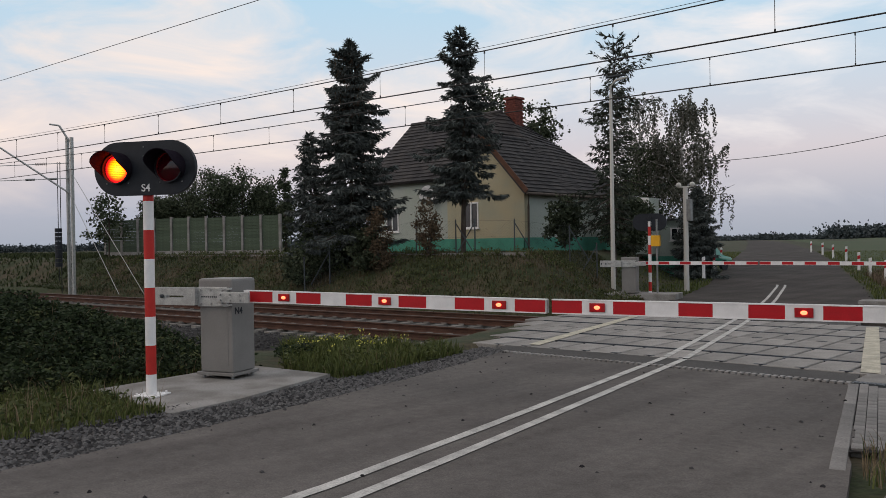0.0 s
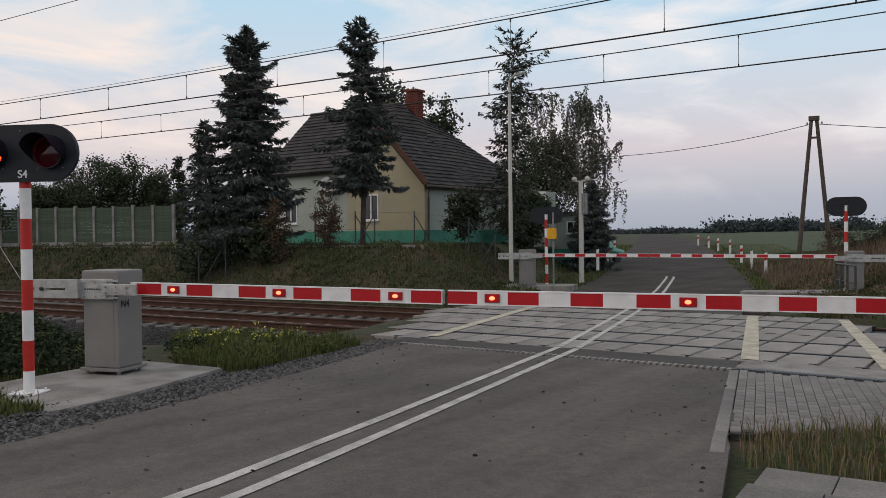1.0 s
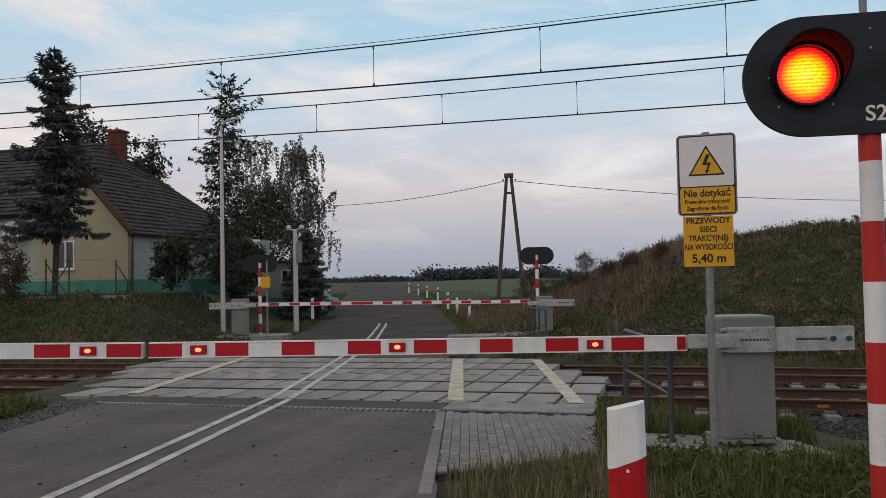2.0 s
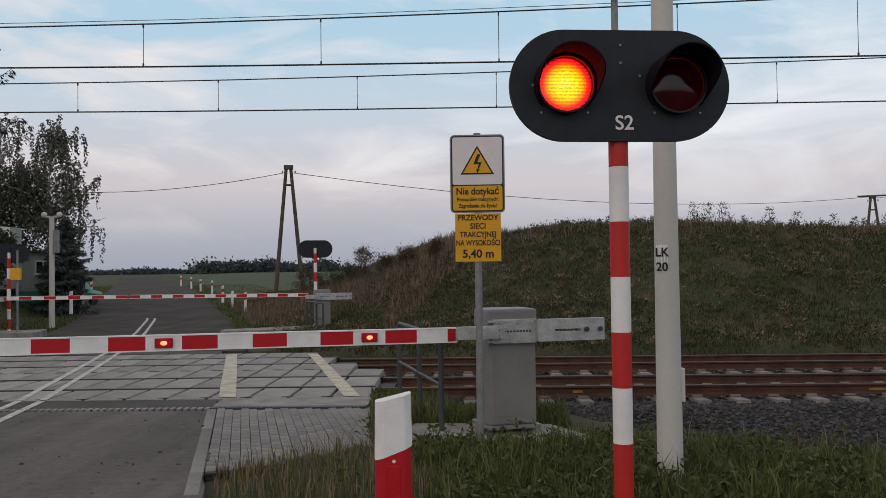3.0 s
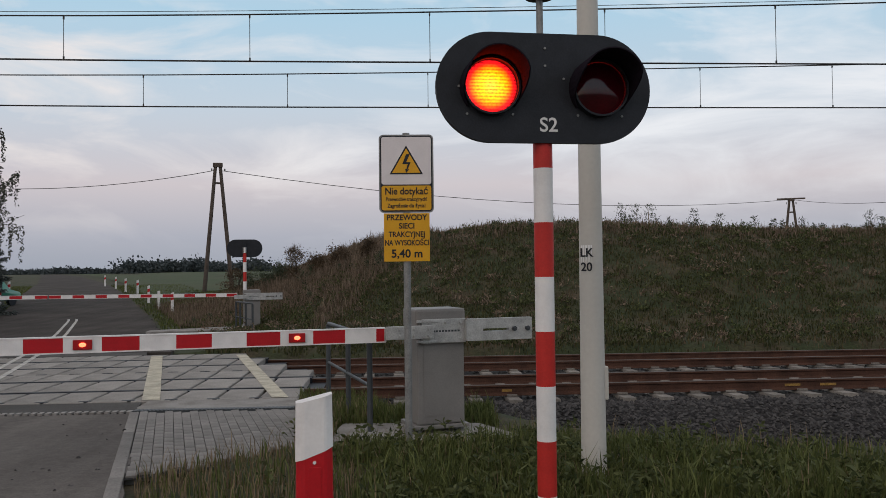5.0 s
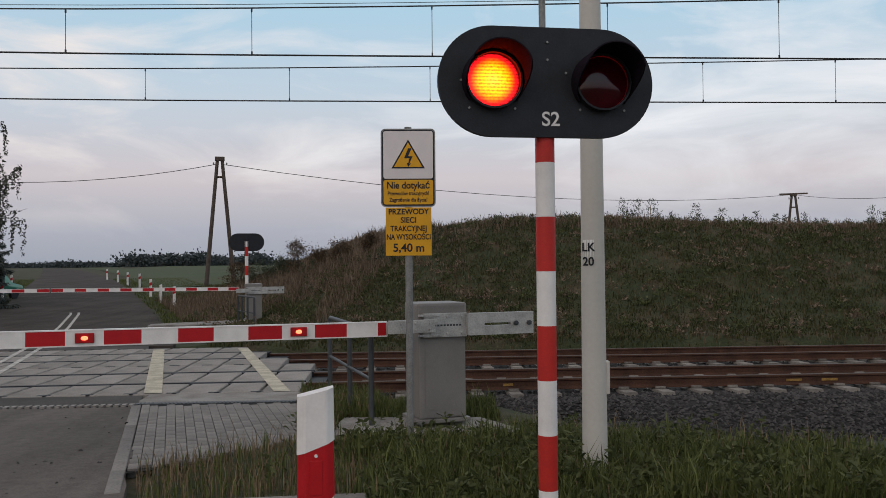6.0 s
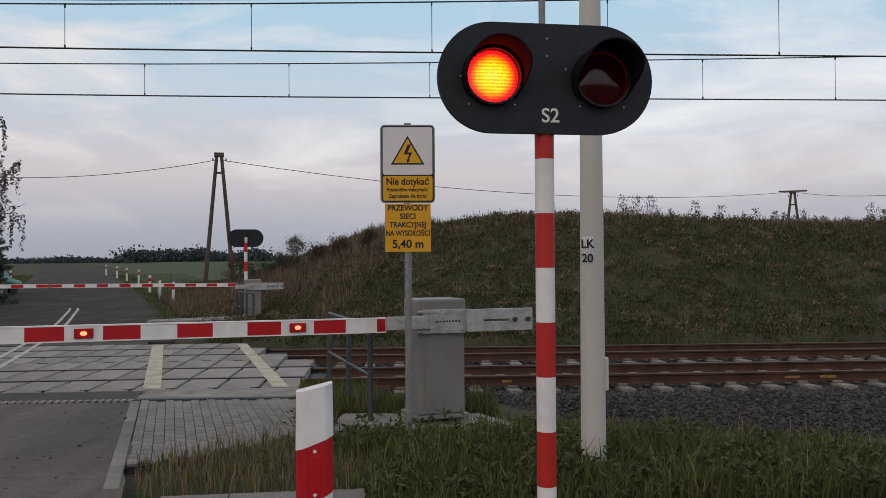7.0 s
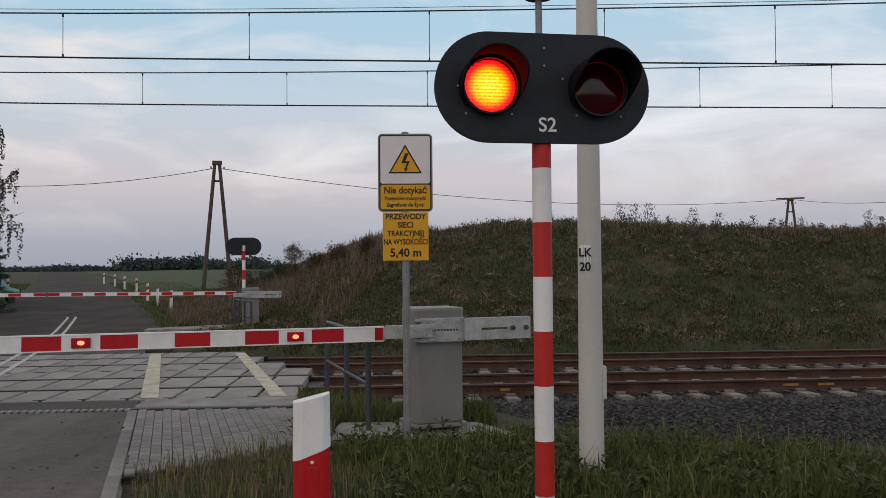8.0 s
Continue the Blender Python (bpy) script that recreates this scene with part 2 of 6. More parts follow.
PLINTH = material("turquoise_plinth", (0.075, 0.28, 0.20), 0.9, vary=0.3, scale=1.2, fine=30, bump=0.2)
ROOF_TILE = material("dark_roof_tile", (0.030, 0.027, 0.028), 0.8, vary=0.5, scale=1.6, fine=22, bump=0.6, other=(0.056, 0.049, 0.046))
BRICK_RED = material("red_brick", (0.17, 0.05, 0.036), 0.9, vary=0.4, scale=5, fine=40, bump=0.4, per_piece=0.2)
ZINC = material("zinc_flashing", (0.33, 0.34, 0.36), 0.5, 0.4, vary=0.25, scale=4, fine=40, bump=0.1)
WOOD = material("weathered_wood", (0.11, 0.085, 0.07), 0.9, vary=0.35, scale=3, fine=30, bump=0.4)
BARGE = material("brown_board", (0.13, 0.06, 0.035), 0.8, vary=0.3, scale=3, fine=30, bump=0.2)
FENCE_GREEN = material("green_fence_board", (0.075, 0.10, 0.065), 0.85, vary=0.3, scale=2, fine=30, bump=0.3, per_piece=0.12)
GLASS_DARK = material("window_glass", (0.02, 0.022, 0.025), 0.06, vary=0.1, scale=3, fine=30, bump=0, spec=0.7)
BARK = material("bark", (0.075, 0.058, 0.046), 0.95, vary=0.4, scale=5, fine=30, bump=0.6)
BIRCH_BARK = material("birch_bark", (0.42, 0.40, 0.37), 0.9, vary=0.5, scale=4, fine=20, bump=0.4, other=(0.06, 0.05, 0.05))
NEEDLE = island_material("spruce_needles", (0.036, 0.043, 0.041), (0.125, 0.138, 0.128))
CONE = island_material("spruce_cones", (0.055, 0.036, 0.025), (0.12, 0.085, 0.06))
NEEDLE_THIN = island_material("thin_spruce_needles", (0.018, 0.024, 0.017), (0.06, 0.07, 0.05))
LEAF_BIRCH = island_material("birch_leaves", (0.040, 0.045, 0.033), (0.155, 0.150, 0.120), trans=0.3)
LEAF_DARK = island_material("dark_leaves", (0.022, 0.031, 0.018), (0.098, 0.115, 0.068), trans=0.25)
LEAF_MOUND = island_material("mound_leaves", (0.028, 0.040, 0.013), (0.105, 0.115, 0.045), trans=0.15)
LEAF_NETTLE = island_material("nettle_leaves", (0.010, 0.017, 0.007), (0.036, 0.052, 0.020), trans=0.1)
LEAF_BROWN = island_material("brown_thuja", (0.05, 0.036, 0.022), (0.125, 0.085, 0.052))
GRASS_GREEN = island_material("green_grass", (0.040, 0.056, 0.013), (0.135, 0.148, 0.048), trans=0.2)
GRASS_BANK = island_material("bank_grass", (0.020, 0.026, 0.009), (0.082, 0.080, 0.030), trans=0.15)
GRASS_DARK = island_material("dark_bank_grass", (0.014, 0.021, 0.007), (0.050, 0.060, 0.021), trans=0.12)
GRASS_BROWN = island_material("brown_bank_grass", (0.055, 0.042, 0.024), (0.145, 0.110, 0.066), trans=0.15)
GRASS_STRAW = island_material("straw_grass", (0.10, 0.072, 0.050), (0.23, 0.170, 0.122), trans=0.15)
GRASS_DRY = island_material("dry_grass", (0.11, 0.078, 0.045), (0.27, 0.20, 0.125), trans=0.2)
FLOWER = island_material("yellow_bloom", (0.42, 0.40, 0.05), (0.6, 0.56, 0.16))
# blue-grey of distance haze is put into this leaf colour
HAZY_LEAF = island_material("hazy_foliage", (0.030, 0.040, 0.043), (0.062, 0.074, 0.076))
VAN_GREEN = material("green_car_paint", (0.02, 0.20, 0.13), 0.3, vary=0.1, scale=3, fine=30, bump=0, coat=0.4)
FIELD = material("field", (0.036, 0.056, 0.018), 1.0, vary=0.35, scale=0.08, fine=3, bump=0.3, other=(0.054, 0.060, 0.026))

# ---- mesh helpers ----
def part(name, bm, mat, parent=None, label="", smooth=False):
    me = bpy.data.meshes.new(name)
    bm.to_mesh(me)
    bm.free()
    for m in (mat if isinstance(mat, (list, tuple)) else [mat]):
        me.materials.append(m)
    if smooth:
        me.polygons.foreach_set("use_smooth", [True] * len(me.polygons))
    ob = new(name, me)
    ob.parent = parent
    if label:
        ob["label"] = label
    return ob


def empty(name, m, label, category, group="", kind=""):
    ob = new(name)
    ob.empty_display_size = 0.1
    ob.matrix_world = m
    return tagged(ob, label, category, group, kind)


def box(bm, x0, x1, y0, y1, z0, z1, mat=0, bevel=0.0, m=None):
    r = bmesh.ops.create_cube(bm, size=1)
    vs = r["verts"]
    for v in vs:
        v.co = Vector((x0 + (v.co.x + .5) * (x1 - x0), y0 + (v.co.y + .5) * (y1 - y0), z0 + (v.co.z + .5) * (z1 - z0)))
    if m is not None:
        for v in vs:
            v.co = m @ v.co
    fs = {f for v in vs for f in v.link_faces}
    for f in fs:
        f.material_index = mat
    if bevel:
        es = list({e for v in vs for e in v.link_edges})
        g = bmesh.ops.bevel(bm, geom=es, offset=bevel, segments=2, affect="EDGES", profile=0.6)
        for f in g["faces"]:
            f.material_index = mat
    return bm


def tube(bm, pts, r, sides=12, mat=0, r2=None, caps=True):
    """A tube along points; r to r2."""
    pts = [Vector(p) for p in pts]
    rings = []
    for i, p in enumerate(pts):
        d = (pts[min(i + 1, len(pts) - 1)] - pts[max(i - 1, 0)]).normalized()
        a = d.orthogonal().normalized() if abs(d.z) < 0.95 else Vector((1, 0, 0))
        a = (a - d * a.dot(d)).normalized()
        b = d.cross(a)
        k = r if r2 is None else r + (r2 - r) * i / (len(pts) - 1)
        rings.append([bm.verts.new(p + k * (math.cos(t) * a + math.sin(t) * b)) for t in (2 * math.pi * j / sides for j in range(sides))])
    for q0, q1 in zip(rings, rings[1:]):
        for j in range(sides):
            f = bm.faces.new((q0[j], q0[(j + 1) % sides], q1[(j + 1) % sides], q1[j]))
            f.material_index, f.smooth = mat, True
    if caps:
        for q in (rings[0][::-1], rings[-1]):
            bm.faces.new([bm.verts.new(v.co) for v in q]).material_index = mat
    return bm


def prism(bm, outline, d0, d1, axis="y", mat=0):
    """An outline of (a, b) pushed from d0 to d1 along an axis."""
    def at(a, b, d):
        return {"y": (a, d, b), "x": (d, a, b), "z": (a, b, d)}[axis]
    lo = [bm.verts.new(at(a, b, d0)) for a, b in outline]
    hi = [bm.verts.new(at(a, b, d1)) for a, b in outline]
    n = len(outline)
    fs = [bm.faces.new(lo), bm.faces.new(hi[::-1])]
    fs += [bm.faces.new((lo[(i + 1) % n], lo[i], hi[i], hi[(i + 1) % n])) for i in range(n)]
    for f in fs:
        f.material_index = mat
    bmesh.ops.recalc_face_normals(bm, faces=fs)
    return bm


def stadium(w, h, n=30):
    """Outline of a lying oval with round ends, width w, height h."""
    r, c = h / 2, w / 2 - h / 2
    right = [(c + r * math.cos(t), r * math.sin(t)) for t in (math.pi * (i / n - .5) for i in range(n + 1))]
    left = [(-c - r * math.cos(t), r * math.sin(t)) for t in (math.pi * (.5 - i / n) for i in range(n + 1))]
    return right + left


def rounded(x0, x1, z0, z1, r, n=6):
    out = []
    for cx, cz, a in ((x1 - r, z1 - r, 0), (x0 + r, z1 - r, 90), (x0 + r, z0 + r, 180), (x1 - r, z0 + r, 270)):
        out += [(cx + r * math.cos(radians(a + 90 * i / n)), cz + r * math.sin(radians(a + 90 * i / n))) for i in range(n + 1)]
    return out


def from_lists(name, verts, faces, mat, parent=None, label=""):
    me = bpy.data.meshes.new(name)
    me.from_pydata([tuple(v) for v in verts], [], faces)
    me.materials.append(mat)
    me.update()
    ob = new(name, me)
    ob.parent = parent
    if label:
        ob["label"] = label
    return ob


def words(name, text, size, parent, m, mat, label="", wide=1.0, bold=.022):
    """Flat lettering as mesh, centred."""
    cu = bpy.data.curves.new(name, "FONT")
    cu.body, cu.size, cu.align_x, cu.align_y, cu.extrude = text, size, "CENTER", "CENTER", 0.001
    cu.offset = size * bold
    tmp = new(name, cu)
    me = bpy.data.meshes.new_from_object(tmp.evaluated_get(bpy.context.evaluated_depsgraph_get()))
    bpy.data.objects.remove(tmp)
    me.transform(Matrix.Diagonal((wide, 1, 1, 1)))
    me.materials.clear()
    me.materials.append(mat)
    ob = new(name, me)
    ob.parent = parent
    ob.matrix_basis = m
    if label:
        ob["label"] = label
    return ob


# ---- the lie of the land ----
def smooth01(t):
    t = max(0.0, min(1.0, t))
    return t * t * (3 - 2 * t)


def bend(x):
    """How far the line swings towards the viewer going west."""
    u = x + 6
    return -0.072 * (math.sqrt(u * u + 16) - u) / 2


def road_z(y):
    if y < 30:
        return -0.0155 * y
    for (ya, za), (yb, zb) in (((30, -.465), (37, -.43)), ((37, -.43), (45, -.22)), ((45, -.22), (57, .16)), ((57, .16), (75, .45)), ((75, .45), (140, .95)), ((140, .95), (300, 1.25))):
        if y <= yb:
            return za + (zb - za) * (y - ya) / (yb - ya)
    return 1.25


ROAD = [(-3.2, -30), (-3.9, -6), (-4.35, 1), (-4.62, 3.6), (-5.05, 5.85), (-6.35, 12.2), (-8.1, 18.5), (-10.0, 25.1), (-14.0, 37.5), (-20.5, 55), (-33, 88), (-62, 160), (-120, 300)]


def road_x(y):
    """The road's middle."""
    for (xa, ya), (xb, yb) in zip(ROAD, ROAD[1:]):
        if y <= yb:
            break
    i = ROAD.index((xa, ya))
    return xa + (xb - xa) * (y - ya) / (yb - ya)


def height(x, y):
    """The ground without road, ballast and slabs."""
    z = road_z(y)
    o = bend(x)
    rx = road_x(max(-30, min(300, y)))
    # formation under the tracks
    bed = smooth01((y - (10.6 - 2.4 * max(smooth01((x - 1) / 3), smooth01((-11.2 - x) / 2)) + o)) / 1.4) * (1 - smooth01((y - (20.4 + o)) / 1.0))
    off = min(abs(x - (rx + 0.3)) - 5.2, 3.0)
    z -= (0.55 + 0.5 * max(smooth01((x - .6) / 2), smooth01((-11.2 - x) / 2))) * bed * smooth01(off / 1.5)
    # bank of the yard beyond the line, west of the road
    d = y - (21.6 + o)
    edge = (rx - 5.3) - x
    yard = smooth01(d / 3.4) * smooth01(edge / 3.4)
    z += (1.25 - road_z(y)) * yard * (1 if y < 70 else max(0.0, 1 - (y - 70) / 60))
    # mound beyond the line, east of the road
    e = x - (rx + 3.9 - 1.1 * smooth01((y - 32) / 6) + 0.08 * max(0, y - 22))
    m = smooth01((y - 21.4) / 12.5) * smooth01(e / 12.5) * (1 - 0.9 * smooth01((y - 44) / 18))
    z += m * (3.62 + 0.2 * math.sin(x * 0.23) + 0.25 * noise.noise((x * 0.12, y * 0.12, 3.0)))
    # small bank beside the western signal
    if x < -9.5 and y < 14:
        g = math.exp(-((y - 4.6) / 2.6) ** 2) * smooth01((-10.7 - x) / 3.2)
        z += 0.80 * g
    if off > 0.3:
        z += 0.05 * noise.noise((x * 0.7, y * 0.7, 0)) * min(1, off)
    return z

# ---- ground, road, railway ----
def build_ground():
    xs = list(np.arange(-40, 26, 0.55)) + [26 + 1.3 ** k for k in range(1, 27)]
    xs = [-40 - 1.3 ** k for k in range(26, 0, -1)] + xs
    ys = [-40 - 1.5 ** k for k in range(16, 1, -1)] + list(np.arange(-40, -4, 3)) + list(np.arange(-4, 46, 0.5)) + list(np.arange(46, 80, 2)) + [80 + 1.3 ** k for k in range(1, 27)]
    verts, faces = [], []
    for y in ys:
        for x in xs:
            rx = road_x(max(-30, min(300, y)))
            half = 3.2 if y < 22 else 3.9
            z = height(x, y)
            z -= 0.07 * (1 - smooth01((abs(x - rx - 0.2) - half) / 0.7))
            if 10.9 < y - bend(x) < 21.2 and -3.6 < x - rx < 6.3:
                z -= 0.45
            verts.append((x, y, z))
    w = len(xs)
    for j in range(len(ys) - 1):
        for i in range(w - 1):
            a = j * w + i
            faces.append((a, a + 1, a + w + 1, a + w))
    g = from_lists("ground", verts, faces, GROUND)
    g.data.polygons.foreach_set("use_smooth", [True] * len(g.data.polygons))
    tagged(g, "grassy ground with bare soil patches, banks and a flat horizon", "ground", kind="structure")


def strip(name, ys, left, right, lift, mat, label="", category="", thick=0.0):
    """A ribbon that lies on the road surface from left(y) to right(y)."""
    bm = bmesh.new()
    n = 6
    rows = []
    for y in ys:
        a, b = left(y), right(y)
        rows.append([bm.verts.new((a + (b - a) * k / n, y, road_z(y) + lift)) for k in range(n + 1)])
    for r0, r1 in zip(rows, rows[1:]):
        for k in range(n):
            bm.faces.new((r0[k], r0[k + 1], r1[k + 1], r1[k]))
    if thick:
        g = bmesh.ops.extrude_face_region(bm, geom=list(bm.faces))
        for v in [v for v in g["geom"] if isinstance(v, bmesh.types.BMVert)]:
            v.co.z -= thick
        bmesh.ops.recalc_face_normals(bm, faces=list(bm.faces))
    return part(name, bm, mat, None, label)


def rough_edge(y, k):
    return 0.09 * noise.noise((y * 1.3, k, 0)) + 0.05 * noise.noise((y * 5.0, k, 4))


def near_left(y):
    return road_x(y) - 2.62 + rough_edge(y, 1) if y < 8 else road_x(y) - 2.62 + rough_edge(y, 1) - 0.25 * (y - 8) / 3


def near_right(y):
    return -2.35 - 0.27 * (y - 7.5) + rough_edge(y, 9) * 0.4 if y > 2 else -0.87 + 0.04 * (2 - y) * -1


def build_road():
    ys = [-40, -30, -20, -12, -8] + list(np.arange(-6, 11.4, 0.3))
    near = strip("road", ys, near_left, near_right, 0.012, ASPHALT, thick=0.1)
    tagged(near, "worn grey asphalt road with crumbled edges before the crossing", "road", kind="structure")
    ys = list(np.arange(21.2, 60, 0.6)) + list(np.arange(60, 300, 8))
    far = strip("road", ys, lambda y: road_x(y) - 3.4 + 1.4 * rough_edge(y, 3), lambda y: road_x(y) + 3.4 + 1.4 * rough_edge(y, 7), 0.012, ASPHALT_FAR, thick=0.1)
    tagged(far, "worn grey asphalt road running on past the crossing", "road", kind="structure")
    # darker strip of fresh asphalt before and behind the panels
    for a, b in ((11.38, 12.16), (20.35, 21.2)):
        st = strip("road", [a, b], lambda y: road_x(y) - 3.3, lambda y: road_x(y) + 2.75, 0.013, ASPHALT_DARK, thick=0.1)
        tagged(st, "dark newer asphalt strip along the crossing panels", "road", kind="structure")
    # double middle line
    for k, (s, name) in enumerate(((-0.17, "l"), (0.17, "r"))):
        for a, b, lift in ((-12, 12.15, 0.02), (12.2, 20.3, 0.026), (20.4, 38.2, 0.02)):
            ys = np.arange(a, b + 0.01, (b - a) / 40)
            ln = strip("road_line", ys, lambda y: road_x(y) + s - 0.055 + 0.012 * noise.noise((y * 4, k, 1)), lambda y: road_x(y) + s + 0.055 + 0.012 * noise.noise((y * 4, k, 8)), lift, LINE_WHITE)
            tagged(ln, "worn white middle line painted on the road", "road marking", kind="structure")
    # dotted drain bar across the road
    bm = bmesh.new()
    for i in range(60):
        x = road_x(11.3) - 2.9 + i * 0.094
        if x > -3.45:
            break
        z = road_z(11.25) + 0.014
        box(bm, x, x + 0.06, 11.22 + 0.05 * (x + 5) / 5, 11.34 + 0.05 * (x + 5) / 5, z - 0.02, z + 0.006)
    tagged(part("drain_grate", bm, CONCRETE), "pale slotted drain bar across the road", "drain", kind="structure")


def track_y(k):
    return (13.58, 15.09, 17.58, 19.09)[k]


def rail_z(k, x=0):
    return (-0.215, -0.245, -0.30, -0.32)[k]


def build_rails():
    prof = [(-.075, 0), (.075, 0), (.075, .012), (.02, .03), (.0085, .045), (.0085, .125), (.036, .138), (.036, .165), (.028, .172), (-.028, .172), (-.036, .165), (-.036, .138), (-.0085, .125), (-.0085, .045), (-.02, .03), (-.075, .012)]
    xs = list(np.arange(-160, 80, 2.0))
    for k in range(4):
        verts, faces = [], []
        n = len(prof)
        for x in xs:
            for a, b in prof:
                verts.append((x, track_y(k) + bend(x) + a, rail_z(k) - 0.172 + b))
        for i in range(len(xs) - 1):
            for j in range(n):
                faces.append((i * n + j, i * n + (j + 1) % n, (i + 1) * n + (j + 1) % n, (i + 1) * n + j))
        r = from_lists("rail", verts, faces, RUST)
        r.data.materials.append(RAILTOP)
        for p in r.data.polygons:
            if abs(p.center.z - rail_z(k)) < 0.004:
                p.material_index = 1
        tagged(r, "rusty steel rail with a worn bright head", "rail", "rails of the line", "structure")
        if k == 0:
            for x, ln in ((6.42, .26), (7.02, .27), (1.72, .16)):
                bm = bmesh.new()
                box(bm, x, x + ln, track_y(0) + bend(x) - .020, track_y(0) + bend(x) - .0088, rail_z(0) - .115, rail_z(0) - .075)
                part("paint_mark", bm, OLD_YELLOW, r, "faded yellow paint mark")


def build_sleepers():
    outline = [(-1.3, 0), (1.3, 0), (1.3, .17), (0.45, .15), (-0.45, .15), (-1.3, .17)]
    bm = bmesh.new()
    prism(bm, outline, -0.12, 0.12, "x")
    for v in bm.verts:
        if v.co.z > 0.1:
            v.co.x *= 0.82
    for s in (-.755, .755):
        box(bm, -0.08, 0.08, s - .14, s - .085, .17, .20, 0)
        box(bm, -0.08, 0.08, s + .085, s + .14, .17, .20, 0)
    me = None
    for tr in (0, 1):
        base = empty("sleepers", pose(0, 0, 0), "row of concrete sleepers bedded in ballast", "sleepers", kind="structure")
        yc = (track_y(2 * tr) + track_y(2 * tr + 1)) / 2
        zt = (rail_z(2 * tr) + rail_z(2 * tr + 1)) / 2 - 0.172 - 0.175
        for i in range(-70, 34):
            x = 1.27 + 0.6 * i
            if road_x(yc) - 3.6 + 0 < x < road_x(yc) + 6.3 - 0.26 * 0:
                continue
            if me is None:
                ob = part("sleeper", bm, SLEEPER, base)
                me = ob.data
            else:
                ob = new("sleeper", me)
                ob.parent = base
            ob.location = (x, yc + bend(x), zt + 0.004 * noise.noise((i, tr, 0)))
            ob.rotation_euler = (-0.0175, 0, math.atan(-(bend(x - .5) - bend(x + .5))) * 1)


def build_ballast():
    """Two beds of stone with sloping shoulders and loose stones on top."""
    prof = [(8.2, -1.02), (10.6, -0.92), (11.35, -0.80), (12.7, -0.46), (13.2, -0.445), (15.6, -0.475), (16.35, -0.55), (17.1, -0.53), (19.6, -0.55), (20.0, -0.57), (21.2, -0.95)]
    xs = list(np.arange(-120, 60, 1.0))
    verts, faces = [], []
    n = len(prof)
    for x in xs:
        for y, z in prof:
            verts.append((x, y + bend(x), z + 0.02 * noise.noise((x * .8, y * .8, 2))))
    for i in range(len(xs) - 1):
        x = xs[i] + .5
        if road_x(16) - 1.4 < x < road_x(16) + 4.2:
            continue
        for j in range(n - 1):
            faces.append((i * n + j, (i + 1) * n + j, (i + 1) * n + j + 1, i * n + j + 1))
    b = from_lists("ballast", verts, faces, GRAVEL_BED)
    tagged(b, "dark grey crushed stone ballast bed under the tracks", "ballast", kind="stuff")

    def bed(x, y):
        y -= bend(x)
        for (ya, za), (yb, zb) in zip(prof, prof[1:]):
            if ya <= y <= yb:
                return za + (zb - za) * (y - ya) / (yb - ya)
        return None
    rng = random.Random(5)
    pts = []
    for _ in range(66000):
        x = rng.uniform(-1.9, 13) if rng.random() < 0.76 else rng.uniform(-24, -9.5)
        y = rng.uniform(8.4, 13.3) if rng.random() < 0.82 else rng.uniform(13.3, 20.6)
        z = bed(x, y + bend(x))
        if z is not None:
            pts.append((x, y + bend(x), z, rng.uniform(0.02, 0.05)))
    stones("ballast", pts, STONE, "loose crushed stones lying on the ballast bed", rng)


def stones(name, pts, mat, label, rng):
    """Loose angular stones, each a squashed octahedron."""
    verts, faces = [], []
    for x, y, z, r in pts:
        a = rng.uniform(0, 6.28)
        i = len(verts)
        ca, sa = math.cos(a) * r, math.sin(a) * r
        q, h = rng.uniform(.55, 1.0), rng.uniform(.5, .95) * r
        verts += [(x + ca, y + sa, z + h * .2), (x - sa * q, y + ca * q, z + h * .35), (x - ca, y - sa, z), (x + sa * q, y - ca * q, z + h * .1), (x + ca * .25, y + sa * .25, z + h), (x - ca * .3 - sa * .2, y - sa * .3, z + h * .85)]
        for f in ((0, 1, 4), (1, 5, 4), (1, 2, 5), (2, 3, 5), (3, 4, 5), (3, 0, 4)):
            faces.append(tuple(i + k for k in f))
    return tagged(from_lists(name, verts, faces, mat), label, "stones", kind="stuff")


